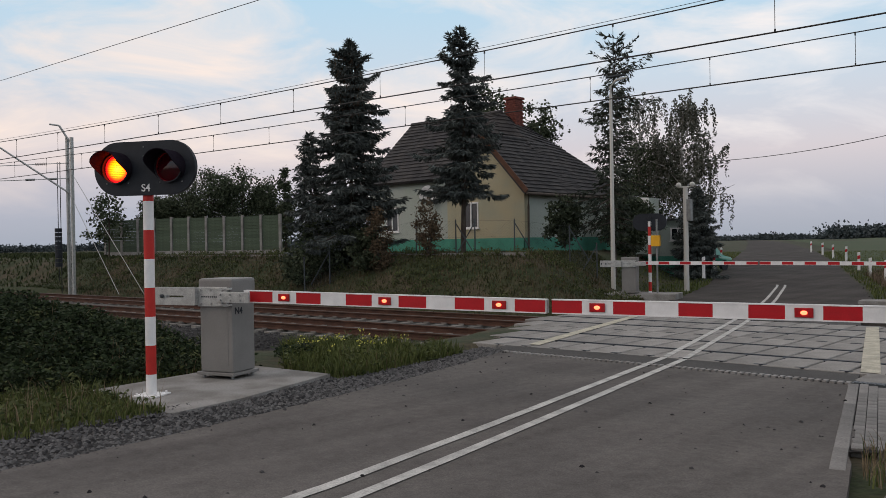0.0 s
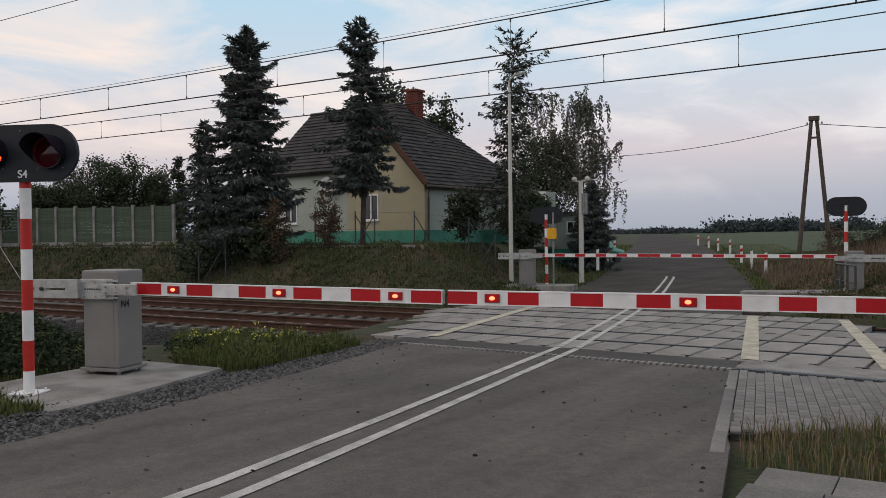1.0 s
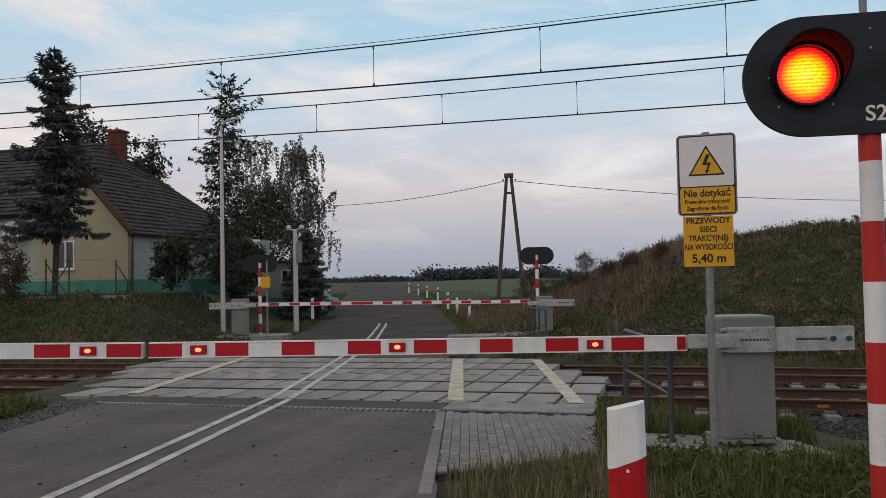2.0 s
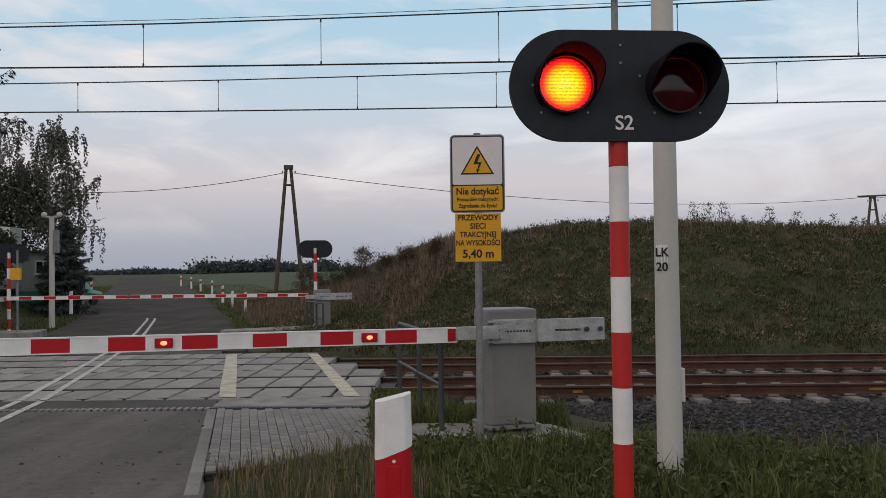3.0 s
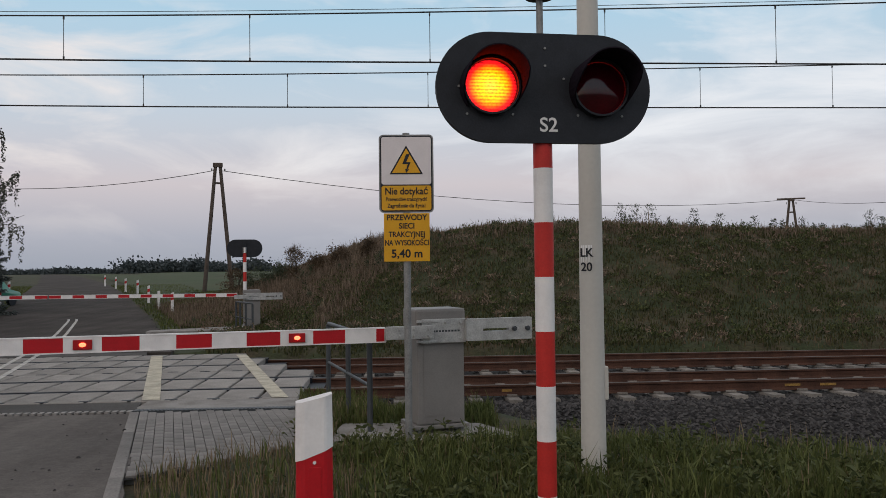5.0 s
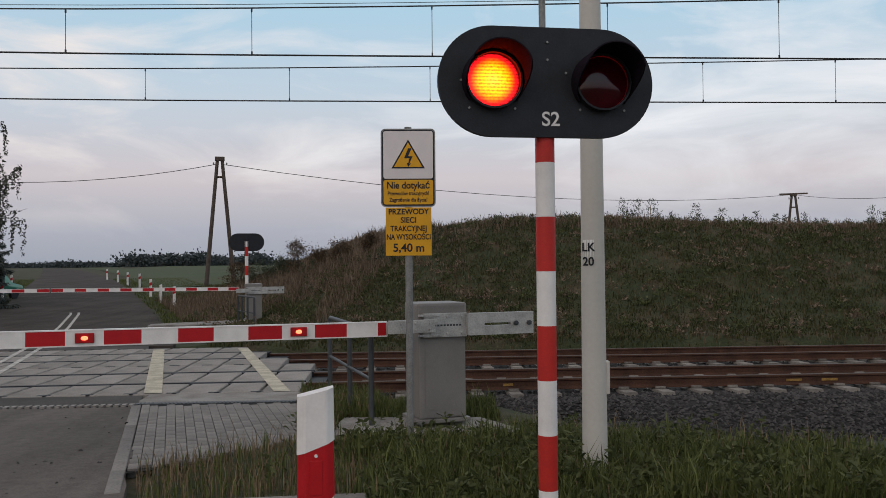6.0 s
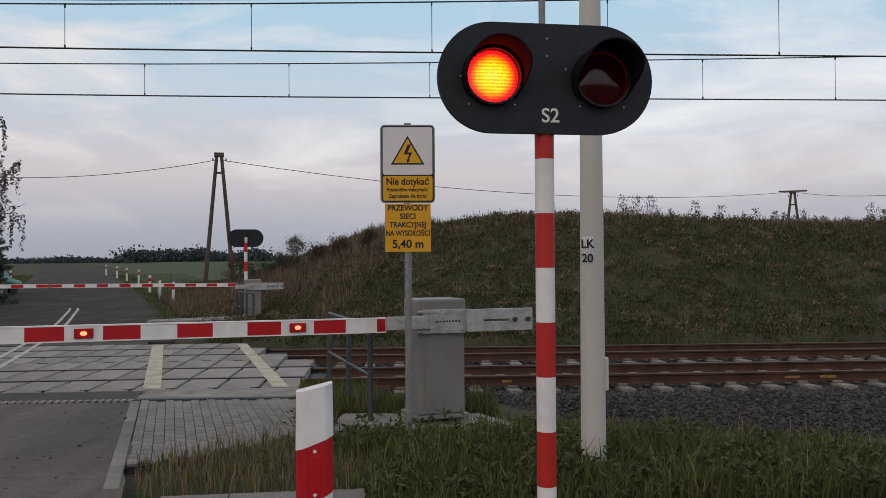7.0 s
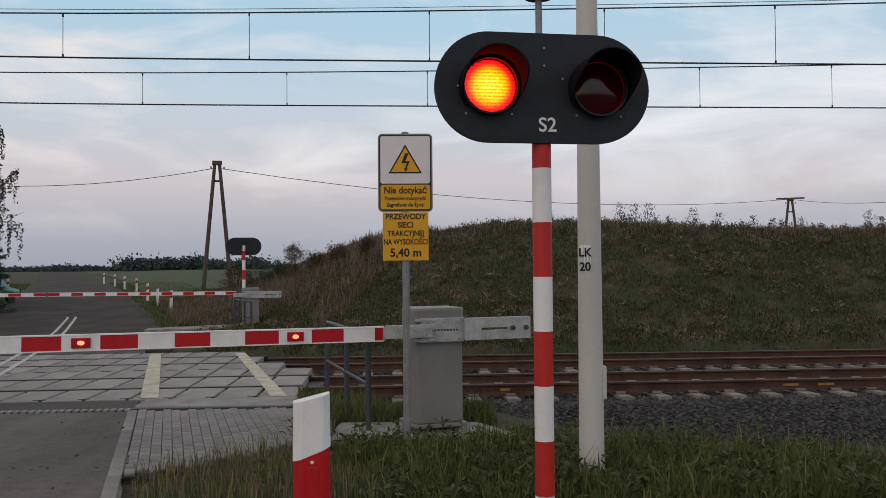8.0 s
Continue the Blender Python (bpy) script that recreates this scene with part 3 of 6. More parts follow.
def build_panels():
    """Skewed concrete crossing panels with steel flangeway gaps."""
    base = empty("crossing_panels", pose(0, 0, 0), "grey skewed concrete panels of the level crossing, flush with the rails", "crossing panels", kind="structure")
    rows = [(12.33, 13.46), (13.71, 14.97), (15.22, 16.29), (16.34, 17.46), (17.71, 18.97), (19.22, 20.42)]
    right = [-1.40, -1.46, -1.52, -2.17, -2.83, -3.49]
    left = [-10.3, -11.2, -11.8, -12.2, -12.8, -13.3]
    w, gap = 0.6, 0.024
    made = {}
    for k, (a, b) in enumerate(rows):
        x = right[k]
        while x - w * 0.5 > left[k]:
            if k not in made:
                bm = bmesh.new()
                box(bm, -w + gap, -gap, 0, b - a, -0.16, 0.0)
                es = [e for e in bm.edges if all(v.co.z > -.01 for v in e.verts)]
                bmesh.ops.bevel(bm, geom=es, offset=0.012, segments=1, affect="EDGES")
                ob = part("panel", bm, PANEL, base)
                made[k] = ob.data
            else:
                ob = new("panel", made[k])
                ob.parent = base
            xm = x - w / 2
            ob.location = (x, a + bend(xm), road_z(a) + 0.02 + 0.005 * noise.noise((x * 3, k, 0)))
            ob.rotation_euler = (-0.0155, 0, math.atan((bend(xm + .5) - bend(xm - .5))))
            x -= w
    # added black strips stand in for the shaded flangeway grooves beside the rails
    for k in range(4):
        xr = (-1.46, -1.46, -2.83, -2.83)[k]
        xl = (-10.6, -11.2, -12.4, -12.9)[k]
        for sg in (-1, 1):
            bm = bmesh.new()
            xs = np.arange(xl, xr + .01, (xr - xl) / 14)
            rings = []
            for x in xs:
                y = track_y(k) + bend(x)
                a, c = sorted((y + sg * .042, y + sg * .122))
                z = road_z(y) + .012
                rings.append([bm.verts.new(p) for p in ((x, a, z), (x, c, z), (x, c, z - .1), (x, a, z - .1))])
            for q0, q1 in zip(rings, rings[1:]):
                for j in range(4):
                    bm.faces.new((q0[j], q0[(j + 1) % 4], q1[(j + 1) % 4], q1[j]))
            part("groove_strip", bm, BLACK, base, "black strip that darkens the groove beside the rail")
    # dark bed seen in the joints
    bm = bmesh.new()
    for x in np.arange(-13.2, -1.2, .6):
        y0, y1 = 12.33 + bend(x), 20.4 + bend(x)
        if x < -11.2:
            y0 += (-11.2 - x) * 3.0
        if x > -3.2:
            y1 -= (x + 3.2) * 3.2
        v = [bm.verts.new((px, py, road_z(py) - .09)) for px, py in ((x, y0), (x + .6, y0), (x + .6, y1), (x, y1))]
        bm.faces.new(v)
    part("bedding", bm, BLACK, base, "dark bedding in the joints")
    # painted edge bands
    for x0, x1, wd in ((-3.5, -5.6, 0.26), (-1.66, -3.66, 0.24), (-9.2, -11.4, 0.24)):
        st = strip("edge_line", list(np.arange(12.3, 20.26, 0.4)), lambda y: x0 + (x1 - x0) * (y - 12.3) / 7.9 - wd / 2, lambda y: x0 + (x1 - x0) * (y - 12.3) / 7.9 + wd / 2, 0.027, LINE_CREAM)
        tagged(st, "wide worn cream edge band painted over the panels", "road marking", kind="structure")
    # small dark lifting sockets
    bm = bmesh.new()
    for y in (12.40, 16.32, 20.34):
        for i in range(14):
            x = -2.0 - (y - 12.3) * .25 - i * .6
            z = road_z(y) + 0.022
            box(bm, x - .09, x + .09, y - .03 + bend(x), y + .03 + bend(x), z - .01, z + .003)
    tagged(part("lifting_socket", bm, BLACK), "dark recessed lifting sockets in the panels", "sockets", kind="stuff")


def build_pavement():
    """Paved footpath from the verge to the crossing."""
    base = empty("pavement", pose(0, 0, 0), "grey concrete block footpath leading to the crossing", "pavement", kind="structure")
    me = None
    rng = random.Random(3)
    uy = Vector((-0.262, 1.0)).normalized()
    ux = Vector((uy.y, -uy.x))
    o = Vector((-2.36, 7.55))
    bm = bmesh.new()
    v = [bm.verts.new((x, y, road_z(y) - .012)) for x, y in ((-2.4, 7.4), (-1.5, 7.9), (-.75, 9.0), (-.85, 11.3), (-3.4, 11.3))]
    bm.faces.new(v)
    part("bedding", bm, GRAVEL_BED, base, "dark sand in the joints")
    # narrow blocks laid along the path; the farthest courses are one mesh
    rest = bmesh.new()
    for i in range(22):
        for j in range(19):
            p = o + ux * (0.04 + i * 0.103) + uy * (0.05 + j * 0.205 + (.1 if i % 2 else 0))
            if p.y > 11.2 or p.y < 7.45 + max(0, p.x + 2.2) * 1.05 or p.x > -1.0 - .1 * (p.y - 9):
                continue
            z, tip = road_z(p.y) + 0.012 + rng.uniform(-.003, .003), (rng.uniform(-.008, .008), rng.uniform(-.01, .01))
            turn = math.atan2(uy.y, uy.x) - math.pi / 2
            if p.y > 10.25:
                box(rest, -.049, .049, -.1005, .1005, -.08, 0, m=Matrix.Translation((p.x, p.y, z)) @ Euler((*tip, turn)).to_matrix().to_4x4())
                continue
            if me is None:
                q = bmesh.new()
                box(q, -.049, .049, -.1005, .1005, -.08, 0)
                bmesh.ops.bevel(q, geom=[e for e in q.edges if all(v.co.z > -.01 for v in e.verts)], offset=.004, segments=1, affect="EDGES")
                ob = part("paver", q, PAVER, base)
                me = ob.data
            else:
                ob = new("paver", me)
                ob.parent = base
            ob.location = (p.x, p.y, z)
            ob.rotation_euler = (*tip, turn)
    part("paver_rest", rest, PAVER, base, "farther paving blocks")["kind"] = "stuff"
    # kerb beside the road, concrete edge and drain channel
    for j in range(-1, 5):
        q = bmesh.new()
        p = o + uy * (-0.15 + j * 0.78) - ux * 0.08
        box(q, -.06, .06, 0, .77, -.15, -.004, 0, 0.01)
        k = part("kerb", q, PAVER, base)
        k.location = (p.x, p.y, road_z(p.y) + 0.02)
        k.rotation_euler = (0, 0, math.atan2(uy.y, uy.x) - math.pi / 2)
    q = bmesh.new()
    box(q, -3.45, -1.35, 11.28, 11.42, -.2, 0)
    for i in range(40):
        x = -3.42 + i * 0.052
        box(q, x, x + .03, 11.285, 11.415, -.2, .006)
    d = part("drain_grate", q, RAILING_GREY, base, "dark slotted drain channel")
    d.location.z = road_z(11.3) + 0.018
    q = bmesh.new()
    box(q, -3.5, -1.35, 11.45, 12.22, -.2, 0)
    s = part("slab", q, CONCRETE, base)
    s.location.z = road_z(11.8) + 0.016


def build_near_slab():
    """The paved strip by the road at the viewer's feet, and the stony shoulder across the road."""
    base = empty("pavement", pose(0, 0, 0), "pale concrete slab path at the roadside", "pavement", kind="structure")
    me = None
    for i in range(3):
        for j in range(8):
            x, y = -1.74 + i * .5, 6.32 - j * .5 + i * .035
            if me is None:
                q = bmesh.new()
                box(q, .004, .496, -.496, -.004, -.08, .03, 0, .006)
                ob = part("slab", q, PAVER, base)
                me = ob.data
            else:
                ob = new("slab", me)
                ob.parent = base
            ob.location = (x, y, road_z(y))
            ob.rotation_euler.z = .07
    rng = random.Random(8)
    # clods and grit dropped on the asphalt
    pts = []
    for _ in range(300):
        y = rng.uniform(1.5, 11.2)
        u = rng.random()
        x = near_left(y) + (near_right(y) - near_left(y)) * (u if rng.random() < .4 else (u * u * .25 if rng.random() < .6 else 1 - u * u * .2))
        pts.append((x, y, road_z(y) + .010, rng.choice((.006, .008, .010, .014, .018, .026))))
    stones("road_grit", pts, STONE, "small clods and grit lying on the road", rng)
    pts = []
    for _ in range(15000):
        y = rng.uniform(-1.5, 11.5)
        u = rng.random()
        x = near_left(y) + .12 - 1.45 * u * (1 - .055 * max(0, y - 3)) ** 1.0
        pts.append((x, y, height(x, y) - .012 + .02 * u, rng.uniform(.012, .036)))
    stones("shoulder_gravel", pts, STONE_LIGHT, "loose grey stones along the road edge", rng)
    ys = list(np.arange(-2, 11.6, .4))
    sh = strip("shoulder", ys, lambda y: near_left(y) - 1.35 * (1 - .055 * max(0, y - 3)), lambda y: near_left(y) + .05, -.004, GRAVEL_BED)
    tagged(sh, "bare gravelly road shoulder", "shoulder", kind="structure")


build_near_slab()
build_ground()
build_road()
build_rails()
build_sleepers()
build_ballast()
build_panels()
build_pavement()

# ---- crossing equipment ----
BLINK_COVERS = []
BULBS = []


def lens_ring(bm, cx, cz, r, y0, y1, n=28):
    """The short black barrel round a lens."""
    a = [[bm.verts.new((cx + k * math.cos(t), y, cz + k * math.sin(t))) for t in (2 * math.pi * i / n for i in range(n))] for k, y in ((r + .012, y0), (r + .012, y1), (r, y1), (r, y0))]
    for q0, q1 in zip(a, a[1:]):
        for i in range(n):
            bm.faces.new((q0[i], q0[(i + 1) % n], q1[(i + 1) % n], q1[i]))


def hood(bm, cx, cz, r, y0, depth, n=22):
    """A visor: a curved sheet round the upper part, longest on top."""
    rows = []
    for i in range(n + 1):
        t = math.pi * (-0.22 + 1.44 * i / n)
        k = depth * (0.12 + 0.88 * smooth01((math.sin(t) + 0.64) / 1.15))
        c, s = math.cos(t), math.sin(t)
        rows.append([bm.verts.new((cx + q * c, y, cz + q * s)) for q, y in ((r, y0), (r, y0 - k), (r + .008, y0 - k), (r + .008, y0))])
    for a, b in zip(rows, rows[1:]):
        for j in range(3):
            bm.faces.new((a[j], a[j + 1], b[j + 1], b[j]))


def dome(bm, bulge, r=.166, n=32):
    """A round glass that bulges towards -y."""
    tip = bm.verts.new((0, -bulge, 0))
    rings = [[bm.verts.new((r * q * math.cos(t), -bulge * (1 - q * q), r * q * math.sin(t))) for t in (2 * math.pi * i / n for i in range(n))] for q in (.25, .5, .75, 1)]
    for i in range(n):
        bm.faces.new((tip, rings[0][i], rings[0][(i + 1) % n]))
        for a, b in zip(rings, rings[1:]):
            bm.faces.new((a[i], b[i], b[(i + 1) % n], a[(i + 1) % n]))


def signal(m, text, label, pole_top, w=1.36, h=0.70, shut=True, drop=0.0, group="crossing signals", bell=False, start_red=False):
    """A two-lamp crossing signal: striped pole, oval board, barrels, visors, lenses. Faces -y of m."""
    s = empty("crossing_signal", m, label, "signal", group)
    n = 0
    z, k = 0.0, 0
    r = 0.061
    first = 0.255
    while z < pole_top - 0.01:
        z2 = min(pole_top, z + (first if k == 0 else 0.343))
        bm = bmesh.new()
        tube(bm, [(0, 0, z), (0, 0, z2)], r, 20)
        red = (k % 2 == 1) ^ start_red
        part("pole_band", bm, ORANGE_RED if red else WHITE, s, "red band" if red else "white band")
        z, k = z2, k + 1
    bm = bmesh.new()
    box(bm, -.16, .16, -.16, .16, 0, .018, 0, .004)
    for x in (-.12, .12):
        for y in (-.12, .12):
            tube(bm, [(x, y, .018), (x, y, .045)], .014, 6)
    part("base_plate", bm, WHITE, s)
    zc = pole_top + h / 2 - 0.02 - drop
    bm = bmesh.new()
    prism(bm, stadium(w, h), -.055, -.075, "y")
    prism(bm, stadium(w * .995, h * .99), -.015, -.0545, "y")
    # two round openings are left by the barrels standing proud of the plate
    part("board", bm, BLACK, s, "black oval board").location.z = zc
    cx, r = 0.35, 0.168
    for c in (-cx, cx):
        bm = bmesh.new()
        lens_ring(bm, c, 0, r, -.07, -.135)
        part("lens_barrel", bm, BLACK, s).location.z = zc
    for c in (-cx, cx):
        bm = bmesh.new()
        hood(bm, c, 0, r + .02, -.07, 0.30)
        part("visor", bm, VISOR_BLACK, s, "black curved visor").location.z = zc
        bm = bmesh.new()
        dome(bm, .012)
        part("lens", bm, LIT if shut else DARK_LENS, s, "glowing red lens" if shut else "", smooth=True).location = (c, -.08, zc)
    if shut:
        # added cover slides over one always-lit lens to imitate the flashing
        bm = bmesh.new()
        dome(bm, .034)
        sh = part("shutter", bm, DARK_LENS, s, "added dark red dome that hides one glowing lens in turn", smooth=True)
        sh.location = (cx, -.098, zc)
        BLINK_COVERS.append((sh, cx, zc))
    if text:
        words("lettering", text, 0.125, s, pose(0.02, -.0765, zc - .235, 90), WHITE, "white letters", bold=.012)
    bm = bmesh.new()
    for x, z in ((.0, .25), (.0, .14), (-.50, -.17), (-.21, -.17), (.21, -.17), (.50, -.17), (-.55, .0), (.12, .06)):
        tube(bm, [(x, -.075, zc + z), (x, -.083, zc + z)], .008, 6)
    part("rivets", bm, GALV_DULL, s)["kind"] = "stuff"
    bm = bmesh.new()
    box(bm, -.05, .05, -.016, .05, zc - .2, zc + .2, 0, .005)
    part("bracket", bm, BLACK, s)
    if bell:
        bm = bmesh.new()
        tube(bm, [(0, .03, zc + .1), (0, .03, zc + .68)], .022, 14)
        part("upper_pole", bm, GALV_DULL, s)
        bm = bmesh.new()
        tube(bm, [(0, .03, zc + .60), (0, .03, zc + .64), (0, .03, zc + .70)], .09, 18, r2=.055)
        part("bell", bm, BLACK, s, "black bell dome")
    return s


def back_signal(m, label):
    """A signal seen from behind: pole in front of a plain black oval board with a bright rim."""
    return signal(m, "", label, 2.85, shut=False, drop=.33, w=1.25, h=.64)


def barrier_machine(m, side, code, label):
    """A barrier drive: cabinet on feet, hinged cap, bracket plates, counterweight plates. Arm leaves along +x, plates on the side of -y * side."""
    s = empty("barrier_machine", m, label, "barrier machine", "barrier machines")
    bm = bmesh.new()
    box(bm, -.27, .27, -.23, .23, .09, 1.12, 0, .015)
    part("cabinet", bm, BOX_GREY, s)
    bm = bmesh.new()
    box(bm, -.285, .285, -.245, .245, 1.122, 1.335, 0, .03)
    part("cap", bm, BOX_GREY, s, "grey rounded metal cap")
    bm = bmesh.new()
    box(bm, -.31, .31, -.27, .27, .045, .085, 0, .006)
    part("base_frame", bm, BOX_GREY, s)
    for x in (-.24, .24):
        for y in (-.2, .2):
            bm = bmesh.new()
            tube(bm, [(x, y, 0), (x, y, .10)], .022, 8)
            tube(bm, [(x, y, .028), (x, y, .05)], .036, 6)
            part("foot", bm, GALV_DULL, s)
    bm = bmesh.new()
    yo = -side * .262
    box(bm, -.27, .23, yo - .02, yo + .02, .965, 1.225, 0, .006)
    for x in (-.21, -.04, .15):
        for z in (1.005, 1.185):
            tube(bm, [(x, yo - side * .02, z), (x, yo - side * .04, z)], .014, 8)
    part("bracket_plate", bm, GALV, s, "zinc-coated steel bracket plate")
    # arm clamp
    bm = bmesh.new()
    box(bm, .12, .64, yo - side * .07 - .018, yo - side * .07 + .018, 1.025, 1.165, 0, .005)
    for x in (.18, .34, .50):
        for z in (1.06, 1.13):
            tube(bm, [(x, yo - side * .085, z), (x, yo - side * .11, z)], .013, 8)
    box(bm, .04, .28, yo - .03, yo + .03, 1.19, 1.215, 0, .004)
    box(bm, .04, .28, yo - .03, yo + .03, .975, 1.0, 0, .004)
    part("arm_clamp", bm, GALV, s, "bolted steel arm clamp")
    bm = bmesh.new()
    ys, ye = sorted((yo - side * .02, yo - side * .085))
    box(bm, -.27, -.255, ys, ye, .985, 1.205)
    for z0, z1 in ((.98, 1.08), (1.11, 1.22)):
        box(bm, -1.04, -.27, ys, ye, z0, z1)
    box(bm, -1.04, -.76, ys, ye, 1.08, 1.11)
    box(bm, -.45, -.27, ys, ye, 1.08, 1.11)
    part("counterweight_arm", bm, GALV, s, "slotted pale steel counterweight arm")
    for x in (-.82, -.98):
        bm = bmesh.new()
        tube(bm, [(x, yo - side * .06, 1.10), (x, yo - side * .115, 1.10)], .028, 6)
        tube(bm, [(x, yo - side * .11, 1.10), (x, yo - side * .13, 1.10)], .012, 8)
        part("bolt", bm, RAILING_GREY, s)
    bm = bmesh.new()
    box(bm, -.20, .20, yo + side * .028, yo + side * .032, .18, .98, 0)
    part("door", bm, BOX_GREY, s)
    bm = bmesh.new()
    for k in range(9):
        q0, q1 = sorted((yo - side * .0205, yo - side * .0225))
        box(bm, -.20 + k * .036, -.175 + k * .036, q0, q1, 1.085, 1.105)
    part("maker_mark", bm, RAILING_GREY, s, "row of small dark bars")
    if code:
        words("lettering", code, .125, s, pose(.27 + .004, -.10, .90, 90, 0, 90), BLACK, "black code letters")
    return s


def barrier_arm(machine, p, q, cells, lamps, label, h=.148, lit=True, steady=-1):
    """A striped boom from p to q. cells: share of each stripe, red first; lamps: indexes of cells that carry a lamp."""
    p, q = Vector(p), Vector(q)
    d = q - p
    ln = d.length
    yaw = math.atan2(d.y, d.x)
    s = new("barrier_arm")
    s["label"] = label
    s.parent = machine
    s.matrix_basis = machine.matrix_basis.inverted() @ Matrix.Translation(p) @ Euler((0, -math.asin(d.z / ln), yaw)).to_matrix().to_4x4()
    tot = sum(abs(c) for c in cells)
    x = 0.0
    for k, c in enumerate(cells):
        x2 = x + abs(c) / tot * ln
        bm = bmesh.new()
        box(bm, x, x2, -.03, .03, -h / 2, h / 2)
        red = c > 0
        part("stripe", bm, RED if red else WHITE, s, "red stripe" if red else "white stripe")
        if k in lamps:
            xm = (x + x2) / 2
            bm = bmesh.new()
            box(bm, xm - .085, xm + .085, -.048, -.031, -h * .32, h * .32, 0, .006)
            lp = part("lamp", bm, ARM_LENS, s, "red lamp housing")
            if lit:
                bm = bmesh.new()
                bmesh.ops.create_icosphere(bm, subdivisions=2, radius=.022)
                for v in bm.verts:
                    v.co.x *= 1.5
                bulb = part("bulb", bm, ARM_LAMP, s, "glowing red bulb")
                bulb.location = (xm, -.05, 0)
                if k != steady:
                    BULBS.append((bulb, xm))
        x = x2
    # white aluminium edges
    for z in (-h / 2, h / 2):
        bm = bmesh.new()
        box(bm, 0, ln, -.034, .034, z - .006, z + .006)
        part("edge_profile", bm, WHITE, s)
    bm = bmesh.new()
    box(bm, ln - .012, ln + .01, -.033, .033, -h / 2, h / 2)
    part("end_cap", bm, GALV, s)
    return s


def slab(name, outline, top, thick, label, mat=None):
    bm = bmesh.new()
    prism(bm, outline, top - thick, top, "z")
    return tagged(part(name, bm, mat or CONCRETE), label, "slab", kind="structure")


def turned(x, y, z, nx, ny):
    """A pose at x, y, z whose -y side faces (nx, ny)."""
    return pose(x, y, z, 0, 0, math.degrees(math.atan2(ny, nx)) + 90)


def build_equipment():
    # near pads
    slab("concrete_pad", [(-10.35, 4.55), (-8.2, 4.42), (-8.35, 5.4), (-8.95, 7.25), (-10.7, 7.05)], -0.045, .25, "pale concrete pad under barrier machine and signal")
    slab("concrete_pad", [(-.75, 8.75), (1.25, 8.55), (1.3, 8.9), (.95, 9.6), (-.6, 9.75)], -0.10, .25, "pale concrete pad beside the footpath")
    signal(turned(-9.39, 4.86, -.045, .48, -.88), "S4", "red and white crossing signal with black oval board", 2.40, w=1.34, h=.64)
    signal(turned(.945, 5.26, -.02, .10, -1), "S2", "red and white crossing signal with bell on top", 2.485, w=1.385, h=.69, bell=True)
    a = math.degrees(math.atan2(2.8, 9.28))
    m4 = barrier_machine(pose(-9.93, 6.28, -.045, 0, 0, a), 1, "N4", "grey steel barrier machine on a concrete pad")
    m2 = barrier_machine(pose(.43, 9.33, -.10, 0, 0, a + 180), -1, "", "grey steel barrier machine beside the railing")
    c4 = [-.25] + [1, -1] * 5 + [1]
    barrier_arm(m4, (-9.44, 6.235, 1.06), (-5.46, 7.43, 1.00), c4, {2, 6, 10}, "red and white striped barrier arm, lowered", steady=10)
    c2 = [1, -1] * 8 + [.3]
    barrier_arm(m2, (-5.40, 7.45, 1.00), (-.11, 9.047, .965), c2, {1, 7, 13}, "long red and white striped barrier arm, lowered", steady=1)
    # far side
    z3 = -.33
    slab("concrete_pad", [(-8.3, 28.6), (-3.6, 29.5), (-3.6, 31.2), (-5.6, 31.2), (-8.4, 29.4)], z3, .4, "concrete pad behind the line")
    slab("concrete_pad", [(-17.2, 26.5), (-14.0, 27.4), (-14.4, 28.8), (-17.5, 28.0)], -.22, .5, "concrete pad behind the line")
    back = back_signal(turned(-5.36, 30.55, z3, -.15, 1), "red and white crossing signal seen from behind")
    back_signal(turned(-15.35, 28.1, -.42, -.35, .94), "red and white crossing signal among signs")
    b = math.degrees(math.atan2(.3, 1))
    m3 = barrier_machine(pose(-5.08, 30.3, z3, 0, 0, b + 180), -1, "", "grey barrier machine beyond the line")
    m1 = barrier_machine(pose(-15.75, 27.35, -.22, 0, 0, b), 1, "", "grey barrier machine before the lamp post")
    c3 = [1, -1] * 8 + [1]
    barrier_arm(m3, (-11.4, 28.5, .88), (-5.55, 30.05, .83), c3, set(), "far striped barrier arm, lowered", h=.115, lit=False)
    barrier_arm(m1, (-11.45, 28.48, .88), (-15.4, 27.3, .90), [1, -1] * 5 + [1], set(), "far striped barrier arm, lowered", h=.115, lit=False)
    # height sign
    s = empty("warning_sign", turned(.13, 8.46, -.055, -.02, -1), "yellow and white overhead wire warning sign on a steel post", "sign")
    bm = bmesh.new()
    tube(bm, [(0, .03, -.1), (0, .03, 3.1)], .036, 16)
    part("post", bm, GALV_DULL, s, "zinc-coated round post")
    bm = bmesh.new()
    prism(bm, rounded(-.275, .275, 2.29, 3.08, .045), -.014, -.004)
    up = part("plate", bm, GALV_DULL, s, "plate with rounded frame")
    for nm, x0, x1, z0, z1, mt, y in (("border", -.262, .262, 2.303, 3.067, BLACK, -.0165), ("white_field", -.25, .25, 2.575, 3.055, SIGN_WHITE, -.0185), ("yellow_field", -.25, .25, 2.315, 2.563, YELLOW, -.0185)):
        bm = bmesh.new()
        prism(bm, rounded(x0, x1, z0, z1, .036 if nm == "border" else .022), y, -.0142 if nm == "border" else -.0166)
        part(nm, bm, mt, up)
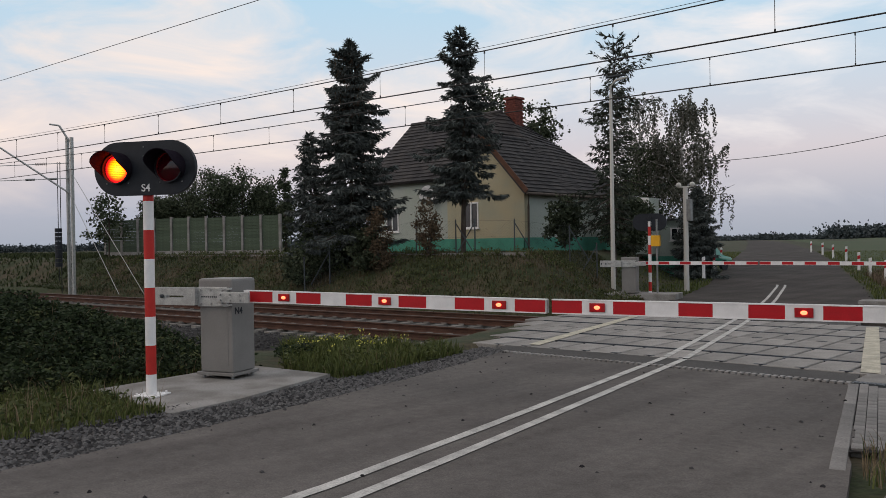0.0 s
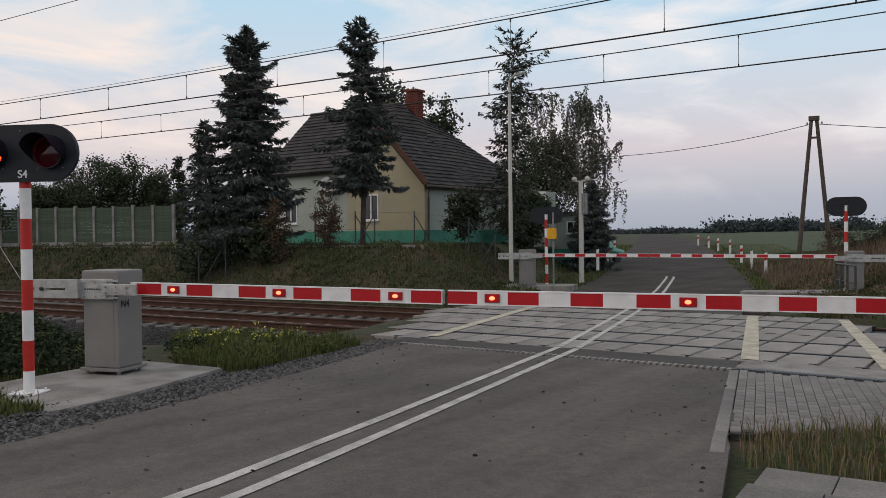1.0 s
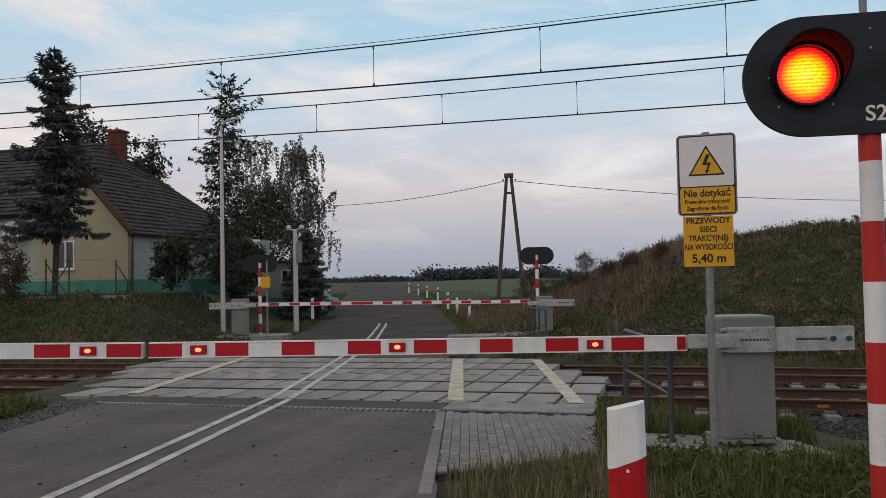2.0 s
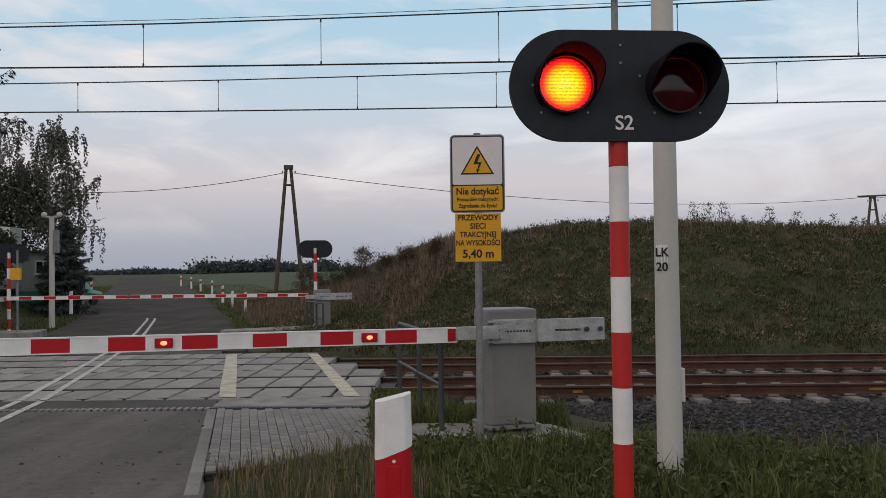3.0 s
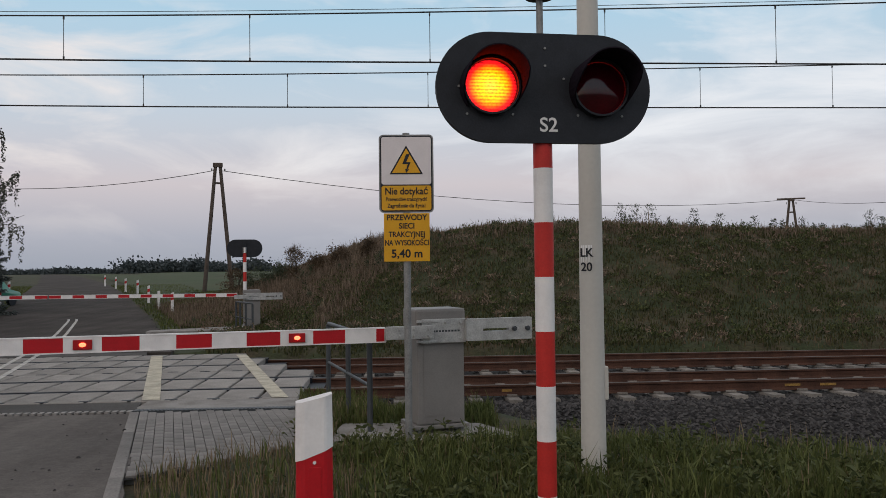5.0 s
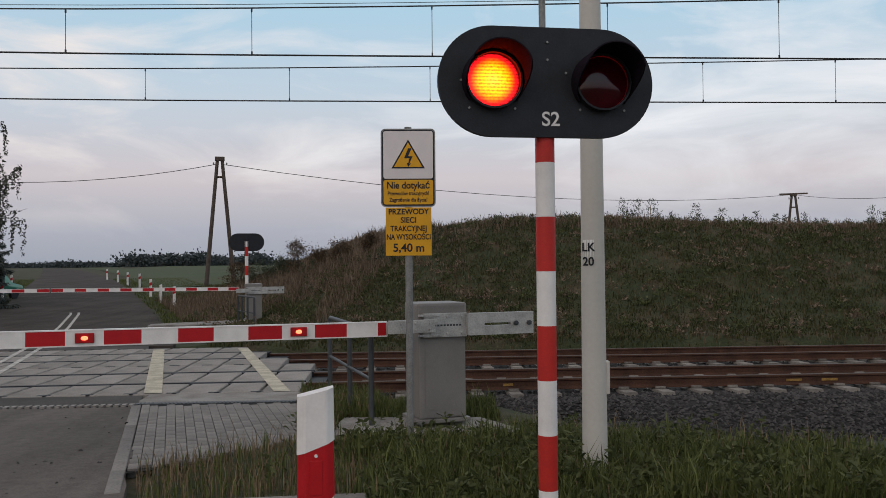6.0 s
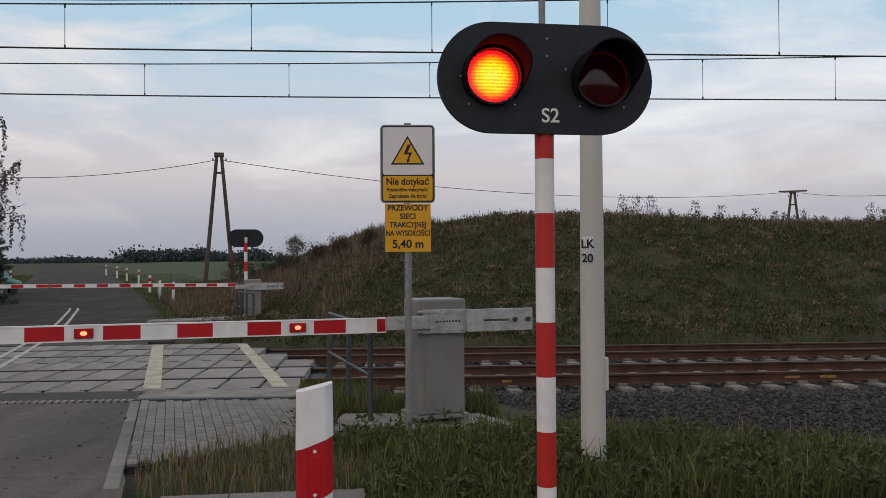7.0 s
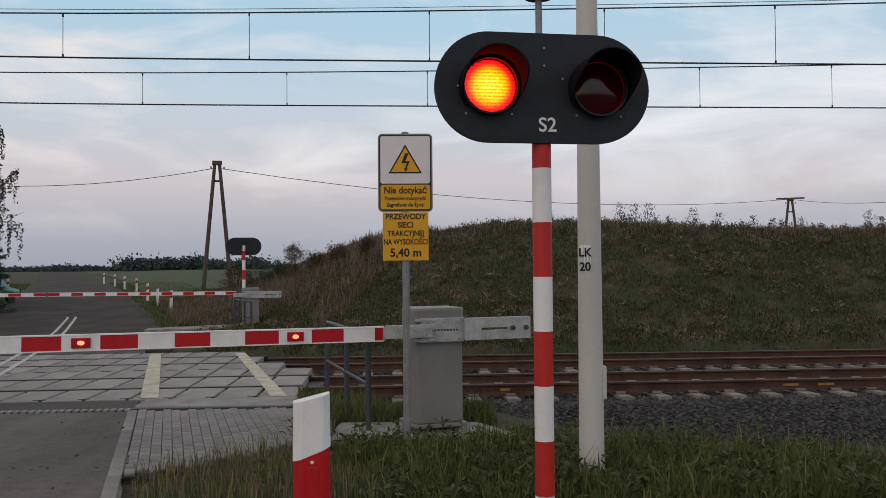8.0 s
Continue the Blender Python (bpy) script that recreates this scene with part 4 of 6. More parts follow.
    for k, (r, mt, y) in enumerate(((.195, BLACK, -.0205), (.165, YELLOW, -.0225))):
        bm = bmesh.new()
        prism(bm, [(r * math.sin(t), 2.775 + r * math.cos(t)) for t in (0, 2.094, 4.189)], y, -.0186 if k == 0 else -.0206, "y")
        part("triangle", bm, mt, up)
    bm = bmesh.new()
    prism(bm, [(.0, 2.88), (.035, 2.88), (.0, 2.80), (.045, 2.80), (.012, 2.725), (.03, 2.73), (-.002, 2.69), (-.012, 2.735), (.0, 2.728), (.015, 2.78), (-.04, 2.78)], -.0245, -.0226, "y")
    part("lightning_arrow", bm, BLACK, up)
    for t, sz, z, wd in (("Nie dotykać", .098, 2.505, .88), ("Przewodów trakcyjnych!", .055, 2.425, .76), ("Zagrożenie dla życia!", .055, 2.36, .80)):
        words("lettering", t, sz, up, pose(0, -.0192, z, 90), BLACK, wide=wd)
    bm = bmesh.new()
    box(bm, -.23, .23, -.012, -.004, 1.80, 2.285)
    lo = part("plate", bm, YELLOW, s, "yellow plate")
    for t, sz, z, wd in (("PRZEWODY", .078, 2.24, .95), ("SIECI", .078, 2.155, .95), ("TRAKCYJNEJ", .078, 2.07, .84), ("NA WYSOKOŚCI", .078, 1.985, .74), ("5,40 m", .115, 1.875, 1.0)):
        words("lettering", t, sz, lo, pose(0, -.0135, z, 90), BLACK, wide=wd)
    # tall pale pole with plate
    s = empty("line_pole", pose(1.665, 7.03, -.2), "tall pale round pole with a small plate", "pole")
    bm = bmesh.new()
    tube(bm, [(0, 0, -.1), (0, 0, 7.6)], .107, 24, r2=.075)
    part("shaft", bm, POLE_WHITE, s)
    bm = bmesh.new()
    tube(bm, [(0, 0, -.45), (0, 0, .12)], .1085, 24)
    part("foot_sleeve", bm, POLE_WHITE, s)
    r = .098
    bm = bmesh.new()
    n = 8
    for j in range(n):
        t0, t1 = (math.radians(200 + 62 * k / n) for k in (j, j + 1))
        bm.faces.new([bm.verts.new((r * math.cos(t), r * math.sin(t), z)) for t, z in ((t0, 1.80), (t1, 1.80), (t1, 2.05), (t0, 2.05))])
    pl = part("plate", bm, PLATE_WHITE, s, "white number plate")
    words("lettering", "LK", .10, pl, pose(-.058, -.0835, 1.985, 90, 0, -32), BLACK)
    words("lettering", "20", .10, pl, pose(-.058, -.0835, 1.865, 90, 0, -32), BLACK)
    bm = bmesh.new()
    box(bm, .085, .125, -.05, .03, .75, 1.03, 0, .012)
    part("cover", bm, POLE_WHITE, s, "small pale cover box")
    # road-side delineator
    s = delineator(turned(-.33, 3.40, -.06, .12, -1), 1.23, .15, "white and red plastic delineator post in the grass")
    # railings
    railing([(-.28, 9.25), (-.58, 10.45), (-.92, 11.7)], -.14, 1.07)
    railing([(-4.6, 27.6), (-4.95, 28.35), (-5.25, 29.0), (-5.5, 29.6)], -.42, 1.03, .036)


def delineator(m, h, w, label):
    s = empty("delineator", m, label, "road post", "delineators")
    def shape(z0, z1, zr0, zr1, name, mat, lab):
        bm = bmesh.new()
        d = w * .32
        lo = [(-w / 2, -d * .4), (-w * .3, -d), (w * .3, -d), (w / 2, -d * .4), (w / 2, d), (-w / 2, d)]
        a = [bm.verts.new((x, y, z0 + (zr0 - z0) * (x / w + .5))) for x, y in lo]
        b = [bm.verts.new((x * .96, y * .96, z1 + (zr1 - z1) * (x / w + .5))) for x, y in lo]
        n = len(lo)
        bm.faces.new(a[::-1]), bm.faces.new(b)
        for i in range(n):
            bm.faces.new((a[i], a[(i + 1) % n], b[(i + 1) % n], b[i]))
        bmesh.ops.bevel(bm, geom=[e for e in bm.edges if abs(e.verts[0].co.z - e.verts[1].co.z) > .05], offset=.006, segments=1, affect="EDGES")
        return part(name, bm, mat, s, lab)
    shape(0, h * .60, 0, h * .65, "foot", WHITE, "white foot")
    shape(h * .60, h * .785, h * .65, h * .83, "band", RED, "red band")
    shape(h * .785, h - w * .22, h * .83, h, "head", WHITE, "white slanted head")
    bm = bmesh.new()
    box(bm, -w * .17, w * .17, -w * .335, -w * .31, h * .66, h * .77, 0, .002)
    part("reflector", bm, RED, s, "red reflector strip")
    for z in (h * .645, h * .785):
        bm = bmesh.new()
        tube(bm, [(0, -w * .31, z), (0, -w * .34, z)], .007, 8)
        part("rivet", bm, WHITE, s)
    return s


def railing(posts, z, h, r=.031):
    s = empty("railing", pose(posts[0][0], posts[0][1], z), "dark grey tubular steel railing beside the path", "railing", "railings")
    o = Vector(posts[0])
    ps = [Vector(p) - o for p in posts]
    for p in ps:
        bm = bmesh.new()
        tube(bm, [(p.x, p.y, -.15), (p.x, p.y, h - .03)], r, 12)
        part("post", bm, RAILING_GREY, s)
    a, b = ps[0], ps[-1]
    bm = bmesh.new()
    tube(bm, [(a.x, a.y, h - .03), (a.x * .98 + b.x * .02, a.y * .98 + b.y * .02, h), (b.x * .98, b.y * .98, h), (b.x, b.y, h - .03)], r * .85, 12)
    part("top_rail", bm, RAILING_GREY, s)
    bm = bmesh.new()
    tube(bm, [(a.x, a.y, h * .5), (b.x, b.y, h * .5)], .02, 10)
    part("middle_rail", bm, RAILING_GREY, s)


build_equipment()


# ---- overhead line ----
def wire(name, pts, r, mat, label, group=""):
    bm = bmesh.new()
    tube(bm, pts, r, 5, caps=False)
    return tagged(part(name, bm, mat), label, "wire", group)


def build_overhead():
    xs = list(np.arange(-120, 40, 2.5))
    for y, z0, c, feed in ((14.33, 5.80, .00054, True), (18.33, 5.78, .00039, False)):
        def mess(x):
            u = x + 22
            return z0 + c * u * u
        s = empty("overhead_line", pose(0, 0, 0), "overhead contact line with droppers over one track", "overhead line", "overhead lines")
        bm = bmesh.new()
        tube(bm, [(x, y + bend(x), 5.21) for x in xs], .015, 5, caps=False)
        part("contact_wire", bm, WIRE, s)
        bm = bmesh.new()
        tube(bm, [(x, y + .06 + bend(x), 5.225) for x in xs], .012, 5, caps=False)
        part("contact_wire", bm, WIRE, s)
        bm = bmesh.new()
        tube(bm, [(x, y + bend(x), mess(x)) for x in xs], .013, 5, caps=False)
        part("messenger_wire", bm, WIRE, s)
        x = .65 - 3.05 * 30 if feed else .78 - 3.05 * 30
        while x < 36:
            bm = bmesh.new()
            tube(bm, [(x, y + bend(x), 5.21), (x, y + bend(x), mess(x))], .006, 4, caps=False)
            box(bm, x - .012, x + .012, y + bend(x) - .012, y + bend(x) + .012, 5.21, 5.27)
            box(bm, x - .012, x + .012, y + bend(x) - .012, y + bend(x) + .012, mess(x) - .06, mess(x))
            part("dropper", bm, WIRE, s)
            x += 3.05
        if feed:
            bm = bmesh.new()
            tube(bm, [(x, y + .5 + bend(x), mess(x) + .22) for x in xs], .006, 4, caps=False)
            part("feeder_wire", bm, WIRE, s)
    wire("feeder_wire", [(-80, 10, 8.6), (-50, 10, 7.6), (-28, 10, 7.02), (-14.2, 10, 6.72), (0, 10, 6.62), (20, 10, 6.9)], .008, WIRE, "single bare wire beside the line")


def mast(m, label):
    s = empty("line_mast", m, label, "mast", "line masts")
    for x in (-.14, .14):
        bm = bmesh.new()
        box(bm, x - .045, x + .045, -.08, .08, 0, 8.2)
        part("channel", bm, GALV, s)
    for i in range(18):
        bm = bmesh.new()
        z = .2 + i * .44
        tube(bm, [(-.16, -.05, z), (.16, -.05, z + .44)] if i % 2 else [(.16, -.05, z), (-.16, -.05, z + .44)], .014, 5)
        part("lattice_bar", bm, GALV, s)
    for a, b, r in (((0, 0, 5.45), (-2.35, -2.5, 7.9), .045), ((0, 0, 6.2), (-2.35, -2.5, 6.0), .018), ((0, 0, 6.95), (-2.35, -2.5, 6.7), .018), ((0, 0, 8.0), (-.3, -.32, 8.75), .05), ((-.3, -.32, 8.75), (-.6, -.64, 8.8), .04)):
        bm = bmesh.new()
        tube(bm, [a, b], r, 8)
        part("cantilever", bm, GALV, s)
    bm = bmesh.new()
    for k in range(6):
        tube(bm, [(-.7 - k * .06, -.745 - k * .064, 6.876 - k * .006), (-.73 - k * .06, -.777 - k * .064, 6.873 - k * .006)], .06, 8)
    part("insulator", bm, WOOD, s)
    bm = bmesh.new()
    for k in range(9):
        tube(bm, [(-.55, -.25, 1.9 + k * .21), (-.55, -.25, 2.09 + k * .21)], .17, 12)
    tube(bm, [(-.55, -.25, 1.2), (-.55, -.25, 7.0)], .018, 6)
    tube(bm, [(-.38, -.25, .6), (-.38, -.25, 7.0)], .018, 6)
    part("balance_weight", bm, BLACK, s, "stack of dark balance weights")
    for z, ex in ((6.6, 5.0), (5.4, 3.5)):
        bm = bmesh.new()
        tube(bm, [(0, 0, z), (ex, -.6, .6)], .014, 6)
        part("guy_wire", bm, GALV, s)
    for q in (.16, .45):
        bm = bmesh.new()
        tube(bm, [(-2.35 * q, -2.5 * q, 6.2 - .2 * q), (-2.35 * (q + .12), -2.5 * (q + .12), 6.2 - .2 * (q + .12))], .05, 8)
        part("insulator", bm, GALV_DULL, s)
    return s


build_overhead()
mast(pose(-41.0, 17.95, -1.0, 0, 0, 20), "zinc-coated steel lattice mast of the overhead line")

# ---- vegetation ----
def blades(name, pts, mat, label, seed=1, width=.012, category="grass"):
    """Grass: bent blades. pts: rows of x, y, z, height."""
    rng = np.random.default_rng(seed)
    p = np.array(pts)
    n = len(p)
    a = rng.uniform(0, 2 * np.pi, n)
    lean = rng.uniform(.1, .7, n) * p[:, 3]
    d = np.stack([np.cos(a), np.sin(a)], 1)
    b = np.stack([-np.sin(a), np.cos(a)], 1) * (width * rng.uniform(.6, 1.5, n))[:, None]
    v = np.zeros((n, 5, 3))
    v[:, 0, :2], v[:, 1, :2] = p[:, :2] - b, p[:, :2] + b
    v[:, 0, 2] = v[:, 1, 2] = p[:, 2] - .02
    mid = p[:, :2] + d * (lean * .3)[:, None]
    v[:, 2, :2], v[:, 3, :2] = mid + b * .7, mid - b * .7
    v[:, 2, 2] = v[:, 3, 2] = p[:, 2] + p[:, 3] * .6
    v[:, 4, :2] = p[:, :2] + d * lean[:, None]
    v[:, 4, 2] = p[:, 2] + p[:, 3]
    i = np.arange(n) * 5
    quads = np.stack([i, i + 1, i + 2, i + 3], 1).tolist()
    tris = np.stack([i + 3, i + 2, i + 4], 1).tolist()
    return tagged(from_lists(name, v.reshape(-1, 3).tolist(), quads + tris, mat), label, category, kind="stuff")


def kites(centres, dirs, length, width, seed=1):
    """Small leaf blades: 4-point kites at centres along dirs. Returns verts, faces."""
    rng = np.random.default_rng(seed)
    c, d = np.array(centres), np.array(dirs)
    n = len(c)
    d = d / (np.linalg.norm(d, axis=1)[:, None] + 1e-9)
    s = np.cross(d, rng.normal(size=(n, 3)))
    s /= np.linalg.norm(s, axis=1)[:, None] + 1e-9
    ln = (length * rng.uniform(.6, 1.3, n))[:, None]
    wd = (width * rng.uniform(.6, 1.3, n))[:, None]
    v = np.stack([c, c + d * ln * .45 + s * wd, c + d * ln, c + d * ln * .45 - s * wd], 1)
    i = np.arange(n) * 4
    return v.reshape(-1, 3).tolist(), np.stack([i, i + 1, i + 2, i + 3], 1).tolist()


def spruce(m, h, r, label, mat, seed, thin=1.0, low=.12, bare=0.0, crook=0.0, full=3.0, cones=False, tuft=0.0):
    """A spruce: tapered trunk, whorls of drooping limbs, hanging needle twigs."""
    rng = random.Random(seed)
    t = empty("spruce", m, label, "tree", "spruces")
    bm = bmesh.new()

    def stem(z):
        q = z / h
        return Vector((crook * max(0, q - .75) * 4 + .06 * math.sin(q * 5 + seed), .05 * math.sin(q * 4), z))
    tube(bm, [stem(h * q) for q in (-.03, .15, .3, .45, .6, .75, .88, 1)], .0125 * h, 10, r2=.012)
    cs, ds, sz = [], [], []
    z = low * h
    while z < h * .99:
        k = 1 - z / h
        n = 5 if k > .15 else 4
        a0 = rng.uniform(0, 6.28)
        for i in range(n):
            a = a0 + 6.28 * i / n + rng.uniform(-.5, .5)
            ln = r * (1 - math.exp(-full * k)) * min(1, .22 + k * 7) * rng.uniform(.5, 1.15) + .04
            if k < .16:
                ln = max(ln, tuft * rng.uniform(.5, 1.2))
            if rng.random() < .18:
                ln *= 1.25
            if rng.random() < bare:
                ln *= rng.uniform(.2, .55)
            rise = .45 if k < .2 else -.05 - .16 * k
            p0 = stem(z + rng.uniform(-.1, .1))
            out = Vector((math.cos(a), math.sin(a), 0))
            side = Vector((-out.y, out.x, 0))

            def on(q):
                return p0 + out * (ln * q) + Vector((0, 0, ln * (rise * q - .34 * q * q + .36 * q ** 4)))
            tube(bm, [on(q) for q in (0, .35, .7, 1)], .012 + .012 * ln, 4, r2=.005, caps=False)
            steps = max(2, int((1.5 + 15 * ln) * thin))
            for s in range(steps):
                q = .10 + .90 * (s + rng.random()) / steps
                wd = .34 * ln * (1.1 - q) * rng.uniform(-1, 1)
                base = on(q) + side * wd + Vector((0, 0, -.10 * abs(wd)))
                way = (out * .7 + side * (1.1 if wd > 0 else -1.1) * rng.uniform(.2, 1)).normalized()
                for _ in range(5):
                    cs.append(base + way * rng.uniform(-.10, .12) * min(1, .3 + ln) + Vector((0, 0, rng.uniform(-.04, .03))))
                    ds.append(way * rng.uniform(.4, 1.0) + side * rng.uniform(-.5, .5) + Vector((0, 0, rng.uniform(-1.0, .12) if k > .12 else rng.uniform(-.2, .8))))
        z += h * rng.uniform(.020, .034) * (.7 + .6 * k)
    part("trunk", bm, BARK, t)
    v, f = kites(cs, ds, .23, .030, seed)
    from_lists("crown", v, f, mat, t, "drooping needle twigs")
    if cones:
        high = [c for c in cs if c.z > h * .62 and rng.random() < .12]
        v, f = kites([c - Vector((0, 0, .03)) for c in high], [(rng.uniform(-.2, .2), rng.uniform(-.2, .2), -1) for _ in high], .17, .035, seed + 1)
        from_lists("cone_cover", v, f, CONE, t, "brown hanging cones near the top")["kind"] = "stuff"
    return t


def leafy(name, m, h, rx, rz, label, mat, seed, clumps=60, leaves=110, size=.13, trunk=True, bark=None, droop=0.0, low=.25, group="trees", spread=.42):
    """A broadleaf tree or bush: trunk, limbs to clumps, each clump a cloud of single leaves."""
    rng = random.Random(seed)
    t = empty(name, m, label, "tree" if trunk else "bush", group)
    cl = []
    for _ in range(clumps):
        while True:
            x, y, z = (rng.uniform(-1, 1) for _ in range(3))
            q = x * x + y * y + z * z
            if .12 < q < 1:
                break
        zc = h - rz + z * rz
        wob = .8 + .35 * noise.noise((x * 2 + seed, y * 2, z * 2))
        cl.append(Vector((x * rx * wob, y * rx * wob, zc)))
    bm = bmesh.new()
    if trunk:
        tube(bm, [(0, 0, -.3), (.06, 0, h * .35), (-.05, .08, h * .7), (0, 0, h * .9)], .028 * h * .55, 9, r2=.02)
    for c in cl[:max(10, clumps // 3)]:
        z0 = max(.02 * h, min(h * .75, c.z * (.62 if trunk else .15)))
        a = Vector((0, 0, z0))
        tube(bm, [a, a.lerp(c, .5) + Vector((0, 0, .1 * (c - a).length)), c], .010 * h * .35 + .008, 5, r2=.006, caps=False)
    part("trunk", bm, bark or BARK, t)
    cs, ds = [], []
    for c in cl:
        rr = spread * rx * rng.uniform(.35, .8) + .1
        for _ in range(int(leaves * rng.uniform(.6, 1.3))):
            o = Vector((rng.gauss(0, .5), rng.gauss(0, .5), rng.gauss(0, .45)))
            p = c + o * rr
            if droop:
                p.z -= droop * rng.random() ** 2 * 2
            if p.z < .02:
                continue
            cs.append(p)
            ds.append(Vector((rng.uniform(-1, 1), rng.uniform(-1, 1), rng.uniform(-1, .6) - droop)))
    v, f = kites(cs, ds, size * 1.5, size * .55, seed)
    from_lists("crown", v, f, mat, t, "loose leaves")
    return t


def birch(m, h, rx, rz, label, seed, strands):
    """A birch: pale trunk, rising limbs, and chains of small leaves hanging from them."""
    rng = random.Random(seed)
    t = empty("birch", m, label, "tree", "trees")
    bm = bmesh.new()
    tube(bm, [(0, 0, -.3), (.08, 0, h * .3), (-.05, .06, h * .6), (.05, 0, h * .93)], .012 * h, 9, r2=.02)
    cs, ds = [], []
    limbs = []
    for i in range(26):
        a, q = rng.uniform(0, 6.28), (i + rng.random()) / 26
        z0 = h * (.25 + .6 * q)
        top = min(h * .99, z0 + h * rng.uniform(.10, .22))
        reach = rx * math.sqrt(max(.05, 1 - ((top - (h - rz)) / rz) ** 2)) * rng.uniform(.55, 1.05)
        p = [Vector((0, 0, z0)), Vector((math.cos(a) * reach * .45, math.sin(a) * reach * .45, z0 + (top - z0) * .7)), Vector((math.cos(a) * reach, math.sin(a) * reach, top))]
        tube(bm, p, .035, 5, r2=.008, caps=False)
        limbs.append(p)
    for _ in range(strands):
        p = rng.choice(limbs)
        q = rng.uniform(.25, 1) ** .8
        o = p[0].lerp(p[1], q * 2) if q < .5 else p[1].lerp(p[2], q * 2 - 1)
        o = o + Vector((rng.gauss(0, .38), rng.gauss(0, .38), rng.gauss(.1, .3)))
        ln = rng.uniform(.5, 1.9)
        sway = Vector((rng.gauss(0, .16), rng.gauss(0, .16), 0))
        for k in range(int(ln * 34)):
            u = rng.random()
            c = o + sway * u + Vector((rng.gauss(0, .05), rng.gauss(0, .05), .18 * math.sin(u * 3) - ln * u))
            if c.z > .6:
                cs.append(c)
                ds.append((rng.uniform(-1, 1), rng.uniform(-1, 1), rng.uniform(-1.6, .1)))
    part("trunk", bm, BIRCH_BARK, t)
    v, f = kites(cs, ds, .15, .048, seed)
    from_lists("crown", v, f, LEAF_BIRCH, t, "hanging chains of small leaves")
    return t


def at_ray(yaw, d):
    """Plan position at a bearing (degrees west of north) and distance from the viewer."""
    return -math.sin(radians(yaw)) * d - .09, math.cos(radians(yaw)) * d - .19


def stand(yaw, d, sink=.05):
    x, y = at_ray(yaw, d)
    return pose(x, y, height(x, y) - sink)


def build_trees():
    spruce(stand(48.35, 35.0), 9.15, 2.55, "tall dense dark spruce before the house, hung with cones", NEEDLE, 3, thin=2.7, low=.10, full=2.3, cones=True)
    spruce(stand(51.1, 36.5), 5.5, 1.55, "smaller spruce beside the fence", NEEDLE, 14, thin=1.1, low=.05, full=1.5)
    spruce(stand(40.75, 34.0), 9.35, 1.75, "tall slender dark spruce before the gable", NEEDLE, 5, thin=2.2, low=.27, bare=.3, full=4.0)
    spruce(stand(30.7, 36.6), 10.2, 2.3, "thin ragged half-bare spruce with a leafy tip behind the lamp post", NEEDLE_THIN, 9, thin=.62, low=.16, bare=.62, crook=.3, full=4.5, tuft=.7)
    birch(stand(26.2, 50), 10.3, 3.1, 4.1, "grey-green birch with long hanging twigs", 4, 330)
    birch(stand(28.9, 53), 9.9, 2.7, 3.6, "sparse grey-green birch beyond the house", 6, 170)
    leafy("tree", stand(28.3, 53), 7.0, 2.6, 3.1, "dark broadleaf tree under the birch", LEAF_DARK, 71, clumps=80, leaves=120, size=.11)
    spruce(stand(25.3, 46), 4.8, 1.6, "small dark conifer by the outbuilding", NEEDLE, 21, thin=1.8, low=.03, full=2.2)
    leafy("bush", stand(29.9, 43), 3.8, 1.5, 1.8, "dark dense shrubs by the outbuilding", LEAF_DARK, 23, clumps=50, leaves=120, size=.13, trunk=False)
    leafy("tree", stand(38.6, 57), 11.0, 2.3, 3.6, "dark broadleaf tree behind the roof", LEAF_DARK, 8, clumps=60, leaves=80, size=.16)
    leafy("tree", stand(35.4, 56), 9.8, 1.9, 3.0, "dark broadleaf tree behind the ridge", LEAF_DARK, 12, clumps=40, leaves=80, size=.16)
    leafy("bush", stand(46.5, 32.8), 2.6, .5, 1.3, "brown dying thuja at the bank edge", LEAF_BROWN, 31, clumps=36, leaves=75, size=.06, trunk=False)
    leafy("bush", stand(43.2, 32.6), 2.3, .55, 1.15, "brown half-dead thuja before the house", LEAF_BROWN, 32, clumps=36, leaves=75, size=.06, trunk=False)
    leafy("bush", stand(33.9, 37.4), 2.4, .85, 1.1, "dark climbing shrub against the side wall", LEAF_DARK, 33, clumps=36, leaves=110, size=.1, trunk=False)
    leafy("bush", stand(47.4, 33.2), 1.8, .7, .9, "green shrub under the spruces", LEAF_DARK, 34, clumps=24, leaves=90, size=.09, trunk=False)
    leafy("bush", stand(50.5, 36.5), 1.7, .9, .8, "dark undergrowth at the end of the fence", LEAF_DARK, 35, clumps=40, leaves=110, size=.1, trunk=False)
    for k, yaw in enumerate((49.6, 51.6, 47.9)):
        leafy("bush", stand(yaw, 34.6), 1.6, .9, .8, "dark shrubs in the shade of the spruces", LEAF_DARK, 60 + k, clumps=26, leaves=100, size=.09, trunk=False)
    for k, (yaw, d, hh, rr) in enumerate(((53.7, 60, 5.3, 1.9), (55.6, 61, 5.9, 2.3), (57.6, 60, 6.2, 2.2), (59.6, 62, 5.0, 1.9), (61.2, 62, 4.2, 1.4))):
        leafy("tree", stand(yaw, d), hh, rr, hh * .42, "dark green broadleaf tree behind the green fence", LEAF_DARK, 40 + k, clumps=80, leaves=120, size=.11)
    leafy("conifer", stand(52.8, 57), 5.7, .55, 2.7, "narrow dark cypress behind the fence", LEAF_DARK, 47, clumps=50, leaves=70, size=.12)
    leafy("tree", stand(63.9, 52), 3.7, 1.3, 1.5, "small open tree at the corner of the fence", LEAF_DARK, 48, clumps=26, leaves=45, size=.13)


